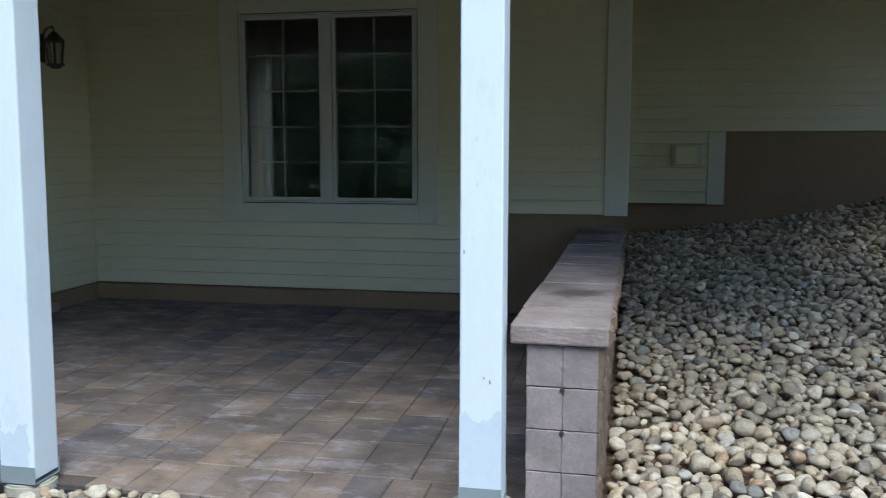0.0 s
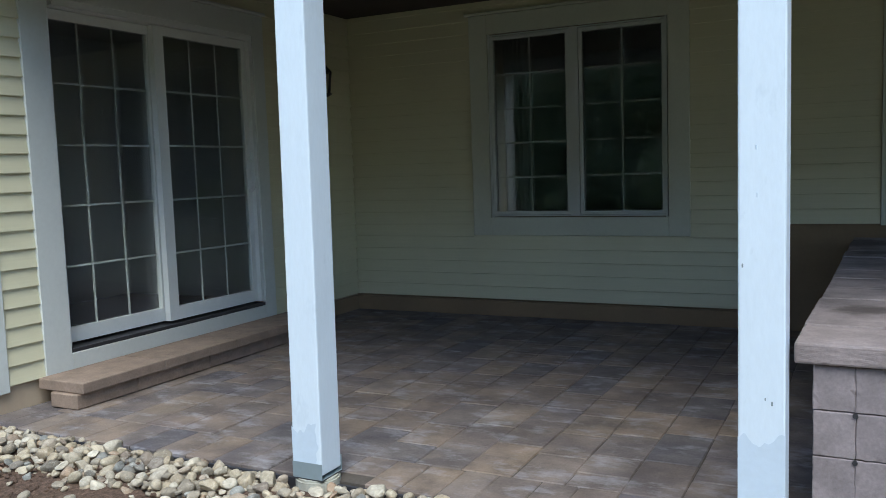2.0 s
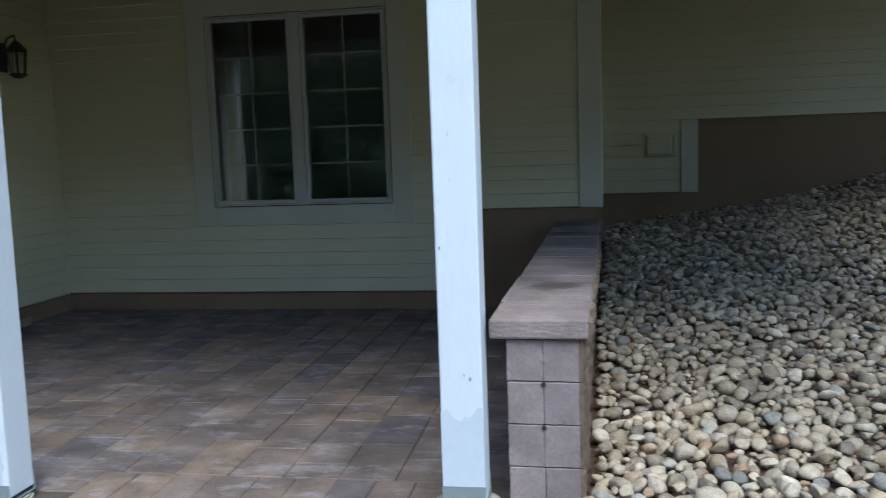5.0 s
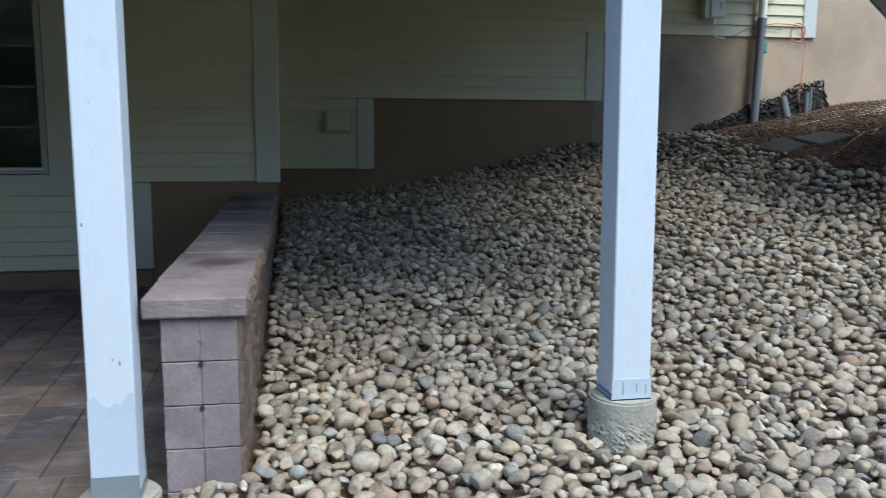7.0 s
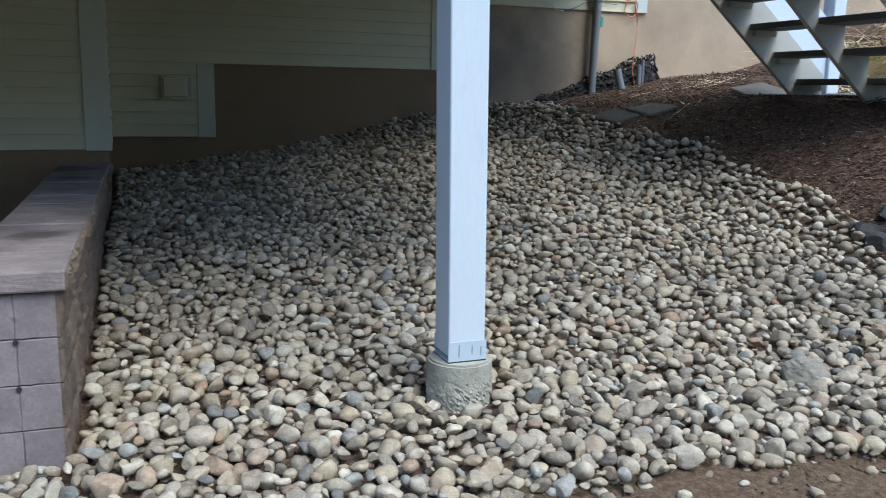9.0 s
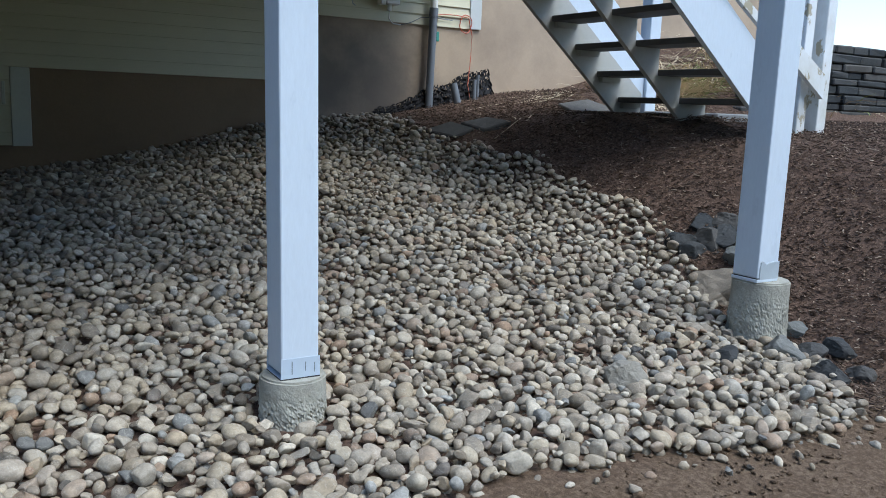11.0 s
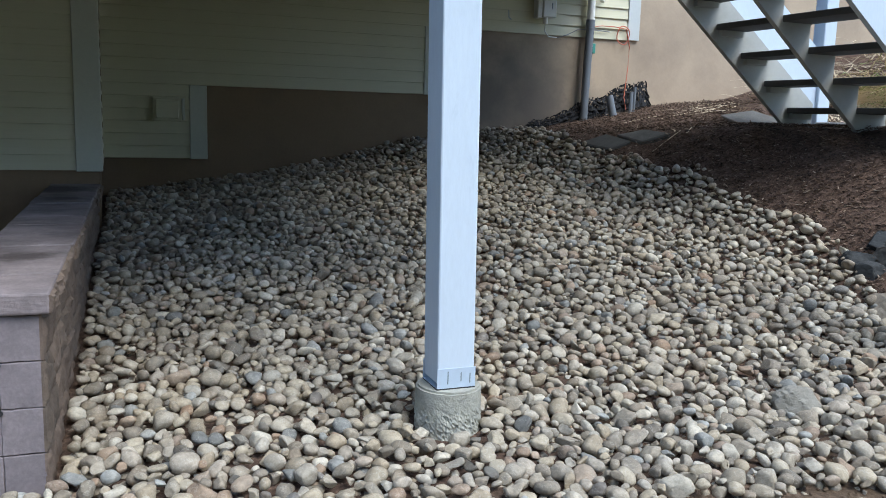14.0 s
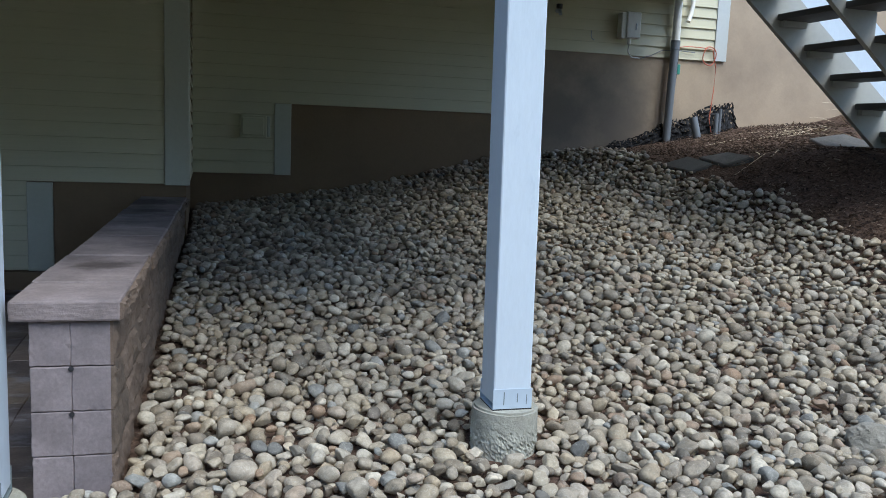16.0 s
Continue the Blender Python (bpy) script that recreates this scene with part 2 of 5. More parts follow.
M_LEAF = leaf_material()
M_CHIP = per_piece("bark_mulch_chips", [(0, (0.035, 0.023, 0.016)), (0.55, (0.105, 0.068, 0.047)), (0.85, (0.18, 0.12, 0.083)), (0.94, (0.34, 0.25, 0.18)), (1, (0.45, 0.36, 0.27))], 0.9, island=True, blotch=0.3)


def ground_material():
    """Soil and bark mulch."""
    m, n, l, b = material("soil_and_mulch", 0.95, spec=0.2)
    fine = world_noise(n, l, 45, 8, 0.75)
    big = world_noise(n, l, 2.5, 5)
    soil = ramp(n, l, fine, [(0.3, (0.075, 0.05, 0.034)), (0.5, (0.16, 0.112, 0.074)), (0.72, (0.30, 0.225, 0.155))])
    soil = mix(n, l, 0.5, soil, ramp(n, l, big, [(0.35, (0.6, 0.55, 0.5)), (0.65, (1, 1, 1))]), "MULTIPLY")
    mulch = ramp(n, l, fine, [(0.34, (0.045, 0.029, 0.022)), (0.55, (0.135, 0.088, 0.064)), (0.74, (0.27, 0.18, 0.13))])
    pos = n.new("ShaderNodeNewGeometry")
    sep = n.new("ShaderNodeSeparateXYZ")
    l.new(pos.outputs["Position"], sep.inputs[0])
    add = n.new("ShaderNodeMath")
    add.operation = "MULTIPLY_ADD"
    l.new(big, add.inputs[0])
    add.inputs[1].default_value = 0.8
    l.new(sep.outputs["Y"], add.inputs[2])
    mr = n.new("ShaderNodeMapRange")
    l.new(add.outputs[0], mr.inputs[0])
    mr.inputs[1].default_value, mr.inputs[2].default_value = 2.35, 2.75
    lawn = n.new("ShaderNodeMapRange")
    l.new(add.outputs[0], lawn.inputs[0])
    lawn.inputs[1].default_value, lawn.inputs[2].default_value = -0.9, -0.4
    grass = ramp(n, l, fine, [(0.3, (0.035, 0.06, 0.018)), (0.7, (0.09, 0.13, 0.04))])
    earth = mix(n, l, mr.outputs[0], soil, mulch)
    l.new(mix(n, l, lawn.outputs[0], grass, earth), b.inputs["Base Color"])
    bump(n, l, b, fine, 0.9, 0.02)
    return m


M_GROUND = ground_material()


def glass_material():
    m, n, l, b = material("window_glass", 0.03)
    b.inputs["Transmission Weight"].default_value = 1.0
    b.inputs["IOR"].default_value = 1.5
    b.inputs["Base Color"].default_value = (0.93, 0.96, 0.95, 1)
    return m


M_GLASS = glass_material()


def screened_glass():
    """Inner door glass with a grey haze put in for missing reflections."""
    m = glass_material()
    m.name = "screened_glass"
    n, l = m.node_tree.nodes, m.node_tree.links
    out = n["Material Output"].inputs["Surface"]
    old = out.links[0].from_socket
    veil = n.new("ShaderNodeBsdfDiffuse")
    l.new(ramp(n, l, world_noise(n, l, 9, 5, 0.6), [(0.3, (0.36, 0.33, 0.36)), (0.7, (0.44, 0.41, 0.44))]), veil.inputs["Color"])
    mx = n.new("ShaderNodeMixShader")
    mx.inputs[0].default_value = 0.05
    l.new(old, mx.inputs[1])
    l.new(veil.outputs[0], mx.inputs[2])
    l.new(mx.outputs[0], out)
    return m


M_VEILED = screened_glass()


# ---- mesh helpers ----
def finish(bm, name, mat, smooth=False):
    me = bpy.data.meshes.new(name)
    bmesh.ops.recalc_face_normals(bm, faces=bm.faces)
    bm.to_mesh(me)
    bm.free()
    me.materials.append(mat)
    if smooth:
        me.polygons.foreach_set("use_smooth", [True] * len(me.polygons))
        me.set_sharp_from_angle(angle=radians(42))
    return me


def part(name, bm, mat, parent, label="", smooth=False):
    ob = new(name, finish(bm, name, mat, smooth))
    ob.parent = parent
    if label:
        tagged(ob, label)
    return ob


def thing(name, label, category, group="", kind="", at=(0, 0, 0)):
    ob = new(name)
    ob.location = at
    ob.empty_display_size = 0.1
    return tagged(ob, label, category, group, kind)


def box(x0, x1, y0, y1, z0, z1, bevel=0.0, bm=None, seg=1):
    made = bmesh.new()
    bmesh.ops.create_cube(made, size=1)
    bmesh.ops.scale(made, vec=(x1 - x0, y1 - y0, z1 - z0), verts=made.verts)
    bmesh.ops.translate(made, vec=((x0 + x1) / 2, (y0 + y1) / 2, (z0 + z1) / 2), verts=made.verts)
    if bevel:
        bmesh.ops.bevel(made, geom=list(made.edges), offset=bevel, segments=seg, affect="EDGES", profile=0.5)
    if bm is None:
        return made
    me = bpy.data.meshes.new("tmp")
    made.to_mesh(me)
    made.free()
    bm.from_mesh(me)
    bpy.data.meshes.remove(me)
    return bm


def tube(points, radius, seg=10, bm=None, cap=True):
    """A round bar along a line of points."""
    bm = bm or bmesh.new()
    pts = [Vector(p) for p in points]
    rings = []
    for i, p in enumerate(pts):
        d = (pts[min(i + 1, len(pts) - 1)] - pts[max(i - 1, 0)]).normalized()
        side = d.cross(Vector((0, 0, 1)))
        if side.length < 1e-3:
            side = Vector((1, 0, 0))
        side.normalize()
        up = side.cross(d)
        r = radius[i] if isinstance(radius, (list, tuple)) else radius
        rings.append([bm.verts.new(p + side * math.cos(a) * r + up * math.sin(a) * r) for a in (2 * math.pi * k / seg for k in range(seg))])
    for a, b in zip(rings, rings[1:]):
        for k in range(seg):
            bm.faces.new((a[k], a[(k + 1) % seg], b[(k + 1) % seg], b[k]))
    if cap:
        bm.faces.new(rings[0][::-1])
        bm.faces.new(rings[-1])
    return bm


def step(a, b, x):
    t = min(max((x - a) / (b - a), 0.0), 1.0)
    return t * t * (3 - 2 * t)


# ---- plan ----
Y_BACK, Y_RIGHT, X_SIDE, X_CORNER = 6.58, 7.89, -4.355, 0.135
Z_CEIL, LAP = 2.655, 0.107
EDGE = 2.768


def ground_z(x, y):
    """Height of soil and gravel: level before the patio, a bank that rises to the house on the other side of the low wall."""
    if x < -0.12 and y > 2.775:
        return -0.09
    at_wall = np.interp(x, [0, 1, 2, 3, 4.2, 5, 5.7, 6.6, 7.2, 7.65, 8.2, 8.8, 14], [0.46, 0.575, 0.75, 0.99, 1.12, 1.28, 1.42, 1.5, 1.68, 1.87, 2.08, 2.2, 2.3])
    at_front = np.interp(x, [-5, -0.4, 0.1, 1.25, 4, 4.6, 5.2, 6, 8], [-0.015, -0.015, 0.05, 0.125, 0.12, 0.42, 0.82, 1.05, 1.2])
    run = 5.22 - 3.4 * step(3.2, 5.4, x)
    if x > 4.6:
        at_wall = min(at_wall, 1.24 + max(0.5, at_wall - 1.24) * step(5.6, 7.7, y))
    if y > 2.65:
        return at_front + (at_wall - at_front) * min((y - 2.65) / run, 1.0)
    return max(at_front - 0.1 * (2.65 - y), -0.32 + 1.4 * step(4.5, 8, x))


# ---- ground ----
def build_ground():
    xs = [-400, -150, -60, -25, -12] + [-8 + 0.16 * i for i in range(145)] + [16, 20, 30, 60, 150, 400]
    ys = [-400, -150, -60, -30, -15, -8, -4] + [-2 + 0.16 * i for i in range(80)] + [12, 16, 25, 60, 150, 400]
    verts = [(x, y, ground_z(x, y) + 0.018 * noise.noise((x * 3, y * 3, 0))) for y in ys for x in xs]
    w = len(xs)
    faces = [(j * w + i, j * w + i + 1, (j + 1) * w + i + 1, (j + 1) * w + i) for j in range(len(ys) - 1) for i in range(w - 1)]
    me = bpy.data.meshes.new("ground")
    me.from_pydata(verts, [], faces)
    me.materials.append(M_GROUND)
    me.polygons.foreach_set("use_smooth", [True] * len(me.polygons))
    tagged(new("ground", me), "bare brown soil and dark bark mulch bank", "ground", kind="structure")


build_ground()


# ---- house walls ----
def clapboards(wall, along, plane, spans, z_low, z_high, face):
    """Lap boards as pieces of a wall. along: 'x' or 'y'; spans(z): stretches covered at that height; face: outward sign."""
    cache = {}
    z = z_low
    while z < z_high - 0.01:
        h = min(LAP, z_high - z)
        for a, b in spans(z + h / 2):
            key = (round(b - a, 3), round(h, 3))
            if key not in cache:
                bm = bmesh.new()
                d = 0.5 * (b - a)
                prof = [(0.0, 0.0085), (0.0205, 0.0055), (0.0225, 0.009), (0.004, h + 0.018), (0.0, h + 0.018)]
                rows = [[bm.verts.new((s * d, -o, zz) if along == "x" else (o, s * d, zz)) for o, zz in prof] for s in (-1, 1)]
                for k in range(5):
                    bm.faces.new((rows[0][k], rows[0][(k + 1) % 5], rows[1][(k + 1) % 5], rows[1][k]))
                bm.faces.new(rows[0])
                bm.faces.new(rows[1][::-1])
                cache[key] = finish(bm, "clapboard", M_SIDING)
            ob = new("clapboard", cache[key])
            ob.location = ((a + b) / 2, plane, z) if along == "x" else (plane, (a + b) / 2, z)
            ob.parent = wall
        z += LAP


def cut(spans, holes, v):
    """Takes the holes (from, to, low, high) that reach height v out of the stretches."""
    for a, b, lo, hi in holes:
        if lo < v < hi:
            spans = [s for p, q in spans for s in ((p, min(q, a)), (max(p, b), q)) if s[1] - s[0] > 0.01]
    return spans


WIN = (-2.967, -1.472, 0.843, 2.37)
DOOR = (3.375, 5.196, 0.256, 2.33)

# window wall, with a real opening
wall = thing("wall_back", "cream clapboard house wall with white trim over tan foundation", "wall", kind="structure")
bm = box(X_SIDE - 0.2, WIN[0], Y_BACK, Y_BACK + 0.16, -0.3, 5.4)
box(WIN[1], X_CORNER, Y_BACK, Y_BACK + 0.16, -0.3, 5.4, bm=bm)
box(WIN[0], WIN[1], Y_BACK, Y_BACK + 0.16, -0.3, WIN[2], bm=bm)
box(WIN[0], WIN[1], Y_BACK, Y_BACK + 0.16, WIN[3], 5.4, bm=bm)
part("wall_core", bm, M_STUCCO_SHADED, wall, "foundation and wall core, coloured brown for the deck shade")
part("foundation_band", box(X_SIDE + 0.02, -0.79, Y_BACK - 0.035, Y_BACK - 0.002, -0.1, 0.128, 0.004), M_STUCCO_SHADED, wall, "low tan foundation ledge")
holes = [(-3.128, -1.31, 0.69, 2.53), (-0.955, 0.2, 0.0, 0.778), (-0.02, 0.2, 0, 9)]
clapboards(wall, "x", Y_BACK - 0.002, lambda v: cut([(X_SIDE, X_CORNER)], holes, v), 0.137, Z_CEIL + 0.05, 1)
part("corner_board", box(-0.018, X_CORNER + 0.02, Y_BACK - 0.03, Y_BACK - 0.002, 0.776, Z_CEIL, 0.003), M_TRIM_SHADED, wall, "white corner board")
part("corner_board", box(X_CORNER, X_CORNER + 0.024, Y_BACK - 0.002, Y_BACK + 0.13, 0.776, Z_CEIL, 0.003), M_TRIM_SHADED, wall)
part("step_trim", box(-0.953, -0.782, Y_BACK - 0.028, Y_BACK - 0.002, 0.137, 0.778, 0.003), M_TRIM_SHADED, wall, "white trim board at the foundation step")

# return wall and the long wall on the bank
wall = thing("wall_return", "short cream wall return beside the corner board", "wall", kind="structure")
part("wall_core", box(X_CORNER - 0.16, X_CORNER, Y_BACK + 0.162, Y_RIGHT + 0.16, -0.3, 5.4), M_STUCCO_SHADED, wall)
clapboards(wall, "y", X_CORNER + 0.002, lambda v: [(Y_BACK + 0.13, Y_RIGHT - 0.02)], 0.79, Z_CEIL + 0.05, 1)

wall = thing("wall_bank", "cream clapboard wall stepping up over tan stucco foundation", "wall", kind="structure")
part("wall_core", box(3.15, 10.4, Y_RIGHT, Y_RIGHT + 0.16, -0.3, 5.4), M_STUCCO, wall, "tan stucco foundation wall with damp and painted deck shade")
part("wall_core", box(X_CORNER + 0.002, 3.148, Y_RIGHT, Y_RIGHT + 0.16, -0.3, 5.4), M_STUCCO_SHADED, wall, "foundation wall, coloured brown for the deck shade")
holes = [(0.87, 9, 0, 1.44), (3.06, 9, 0, 2.085), (5.33, 12, 0, 9)]
clapboards(wall, "x", Y_RIGHT - 0.002, lambda v: cut([(X_CORNER + 0.02, 9.5)], holes, v), 0.797, 4.0, 1)
part("step_trim", box(0.872, 1.02, Y_RIGHT - 0.028, Y_RIGHT - 0.002, 0.797, 1.443, 0.003), M_TRIM_SHADED, wall, "white trim board at the foundation step")
part("step_trim", box(3.062, 3.23, Y_RIGHT - 0.028, Y_RIGHT - 0.002, 1.443, 2.09, 0.003), M_TRIM_SHADED, wall)
part("corner_board", box(5.332, 5.475, Y_RIGHT - 0.03, Y_RIGHT - 0.002, 2.09, 4.0, 0.003), M_TRIM, wall, "white corner board")

# side wall with the sliding door
wall = thing("wall_side", "cream clapboard side wall with a sliding door opening", "wall", kind="structure")
bm = box(X_SIDE - 0.16, X_SIDE, 2.76, DOOR[0], -0.3, 5.4)
box(X_SIDE - 0.16, X_SIDE, DOOR[1], Y_BACK, -0.3, 5.4, bm=bm)
box(X_SIDE - 0.16, X_SIDE, DOOR[0], DOOR[1], -0.3, DOOR[2], bm=bm)
box(X_SIDE - 0.16, X_SIDE, DOOR[0], DOOR[1], DOOR[3], 5.4, bm=bm)
part("wall_core", bm, M_STUCCO, wall, "tan stucco foundation and wall core")
holes = [(3.19, 5.33, 0, 2.5), (2.7, 2.955, 0, 9)]
clapboards(wall, "y", X_SIDE + 0.002, lambda v: cut([(2.76, Y_BACK - 0.02)], holes, v), 0.137, Z_CEIL + 0.05, 1)
part("foundation_band", box(X_SIDE + 0.002, X_SIDE + 0.033, 5.34, Y_BACK - 0.036, -0.1, 0.128, 0.004), M_STUCCO_SHADED, wall, "low tan foundation ledge")
part("corner_board", box(X_SIDE + 0.002, X_SIDE + 0.03, 2.74, 2.955, 0.11, Z_CEIL, 0.003), M_TRIM, wall, "white corner board")
part("corner_board", box(X_SIDE - 0.16, X_SIDE + 0.03, 2.715, 2.738, 0.11, Z_CEIL, 0.003), M_TRIM, wall)

# plain walls that close the house
for name, dims in (("wall_front_wing", (-9.5, X_SIDE - 0.162, 2.76, 2.92, -0.3, 5.4)), ("wall_far_west", (-9.66, -9.5, 2.76, 12, -0.3, 5.4)),
                   ("wall_far_north", (-9.5, 10.4, 12, 12.16, -0.3, 5.4)), ("wall_far_east", (10.402, 10.56, Y_RIGHT, 12, -0.3, 5.4))):
    tagged(new(name, finish(box(*dims), name, M_SIDING)), "plain cream house wall", "wall", kind="structure")
bm = box(-9.9, X_SIDE + 0.3, 2.5, 12.4, 5.4, 5.6)
box(X_SIDE + 0.3, X_CORNER + 0.3, Y_BACK - 0.3, 12.4, 5.4, 5.6, bm=bm)
box(X_CORNER + 0.3, 10.8, Y_RIGHT - 0.3, 12.4, 5.4, 5.6, bm=bm)
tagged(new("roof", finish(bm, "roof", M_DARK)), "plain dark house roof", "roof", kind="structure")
tagged(new("room_floor", finish(box(-9.4, 9.4, Y_RIGHT + 0.17, 11.9, 0.2, 0.25), "room_floor", M_INNER)), "dim room floor", "floor", kind="structure")
bm = box(-4.3, -0.1, 9.2, 9.3, 0, 2.8)
tagged(new("wall_room", finish(bm, "wall_room", M_INNER)), "dim room wall behind the window", "wall", kind="structure")
bm = box(-7.6, -7.5, 2.95, 11.9, 0, 2.8)
tagged(new("wall_room_west", finish(bm, "wall_room_west", M_INNER)), "dim room wall behind the door", "wall", kind="structure")
tagged(new("wall_room_side", finish(box(-7.49, X_SIDE - 0.17, Y_BACK + 0.2, Y_BACK + 0.3, 0, 2.74), "wall_room_side", M_INNER)), "dim room wall beside the door", "wall", kind="structure")
tagged(new("ceiling_room", finish(box(-9.4, -0.1, 2.95, 11.9, 2.75, 2.85), "ceiling_room", M_INNER)), "dim room ceiling", "ceiling", kind="structure")

STAIR_GAP = 2.95  # the stairs climb through the deck from here on
DECK_EDGE = 2.58
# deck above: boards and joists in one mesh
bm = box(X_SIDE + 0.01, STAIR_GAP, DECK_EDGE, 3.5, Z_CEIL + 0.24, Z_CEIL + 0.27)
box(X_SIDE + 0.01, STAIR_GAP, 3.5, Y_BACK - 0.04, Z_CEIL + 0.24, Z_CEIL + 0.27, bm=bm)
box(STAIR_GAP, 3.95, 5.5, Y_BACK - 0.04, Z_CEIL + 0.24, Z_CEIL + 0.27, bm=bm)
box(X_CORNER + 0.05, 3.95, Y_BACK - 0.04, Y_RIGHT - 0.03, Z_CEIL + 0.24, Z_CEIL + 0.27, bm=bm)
# unseen extra piece beyond the stairs, added to shade the stucco wall
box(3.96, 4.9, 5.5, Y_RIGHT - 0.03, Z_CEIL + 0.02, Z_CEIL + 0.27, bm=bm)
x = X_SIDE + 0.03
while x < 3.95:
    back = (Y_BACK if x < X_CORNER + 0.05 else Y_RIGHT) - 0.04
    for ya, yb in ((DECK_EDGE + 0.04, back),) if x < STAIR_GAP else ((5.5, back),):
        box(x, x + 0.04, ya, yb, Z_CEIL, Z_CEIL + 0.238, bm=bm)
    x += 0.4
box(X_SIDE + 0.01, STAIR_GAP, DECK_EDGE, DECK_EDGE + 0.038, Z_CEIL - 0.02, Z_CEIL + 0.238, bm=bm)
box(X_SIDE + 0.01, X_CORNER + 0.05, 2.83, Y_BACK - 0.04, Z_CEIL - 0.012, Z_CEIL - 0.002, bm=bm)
# unseen soffit over the bank, added to darken upper wall and back gravel
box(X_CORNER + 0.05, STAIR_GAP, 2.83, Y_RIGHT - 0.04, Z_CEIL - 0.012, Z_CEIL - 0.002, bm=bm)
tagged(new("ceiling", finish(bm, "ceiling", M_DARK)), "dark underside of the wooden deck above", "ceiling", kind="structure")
tagged(new("deck_beam", finish(box(-4.3, 3.95, 2.69, 2.81, Z_CEIL - 0.2, Z_CEIL - 0.002, 0.004), "deck_beam", M_POST)), "white painted beam carried by the posts", "beam")


# ---- window ----
def build_window():
    x0, x1, z0, z1 = WIN
    yf = Y_BACK
    win = thing("window_1", "white twin casement window with grid muntins and dark glass", "window", kind="structure")
    for nm, d in (("casing", (-3.128, x0, yf - 0.03, yf - 0.001, 0.69, 2.53)), ("casing", (x1, -1.31, yf - 0.03, yf - 0.001, 0.69, 2.53)),
                  ("casing", (x0, x1, yf - 0.03, yf - 0.001, z1, 2.53)), ("casing", (x0, x1, yf - 0.03, yf - 0.001, 0.69, z0))):
        part(nm, box(*d, 0.003), M_TRIM_SHADED, win)
    part("head_cap", box(-3.16, -1.28, yf - 0.05, yf - 0.001, 2.532, 2.556, 0.004), M_TRIM_SHADED, win)
    t = 0.018
    bm = box(x0 + 0.007, x0 + t + 0.004, yf - 0.02, yf + 0.1, z0, z1)
    box(x1 - t - 0.004, x1 - 0.007, yf - 0.02, yf + 0.1, z0, z1, bm=bm)
    box(x0 + t, x1 - t, yf - 0.02, yf + 0.1, z0 + 0.007, z0 + t, bm=bm)
    box(x0 + t, x1 - t, yf - 0.02, yf + 0.1, z1 - t, z1 - 0.007, bm=bm)
    xm = (x0 + x1) / 2
    box(xm - 0.038, xm + 0.038, yf - 0.02, yf + 0.1, z0 + t, z1 - t, bm=bm)
    part("window_frame", bm, M_SASH, win)
    for a, b in ((x0 + t + 0.004, xm - 0.042), (xm + 0.042, x1 - t - 0.004)):
        c, d, s = z0 + t + 0.004, z1 - t - 0.004, 0.027
        bm = box(a, a + s, yf - 0.008, yf + 0.04, c, d)
        box(b - s, b, yf - 0.008, yf + 0.04, c, d, bm=bm)
        box(a + s, b - s, yf - 0.008, yf + 0.04, c, c + s, bm=bm)
        box(a + s, b - s, yf - 0.008, yf + 0.04, d - s, d, bm=bm)
        sash = part("sash", bm, M_SASH, win)
        ga, gb, gc, gd = a + s, b - s, c + s, d - s
        part("muntin", box((ga + gb) / 2 - 0.007, (ga + gb) / 2 + 0.007, yf + 0.018, yf + 0.025, gc, gd), M_SASH, sash)
        for k in range(1, 5):
            z = gc + (gd - gc) * k / 5
            part("muntin", box(ga, gb, yf + 0.0175, yf + 0.0255, z - 0.007, z + 0.007), M_SASH, sash)
        for off in (0.010, 0.03):
            pane = part("pane", box(ga, gb, yf + off, yf + off + 0.004, gc, gd), M_GLASS, sash, "dark reflecting glass")
            pane.visible_shadow = False
    cur = bmesh.new()
    cols = [(x0 + 0.06 + 0.26 * i / 40, yf + 0.19 + 0.022 * math.sin(i * 1.1)) for i in range(41)]
    low = [cur.verts.new((x, y, 0.55)) for x, y in cols]
    top = [cur.verts.new((x, y, 2.35)) for x, y in cols]
    for i in range(40):
        cur.faces.new((low[i], low[i + 1], top[i + 1], top[i]))
    bmesh.ops.solidify(cur, geom=list(cur.faces), thickness=0.003)
    tagged(new("curtain", finish(cur, "curtain", M_CURTAIN, True)), "pale gathered curtain hanging behind the window", "curtain")


build_window()


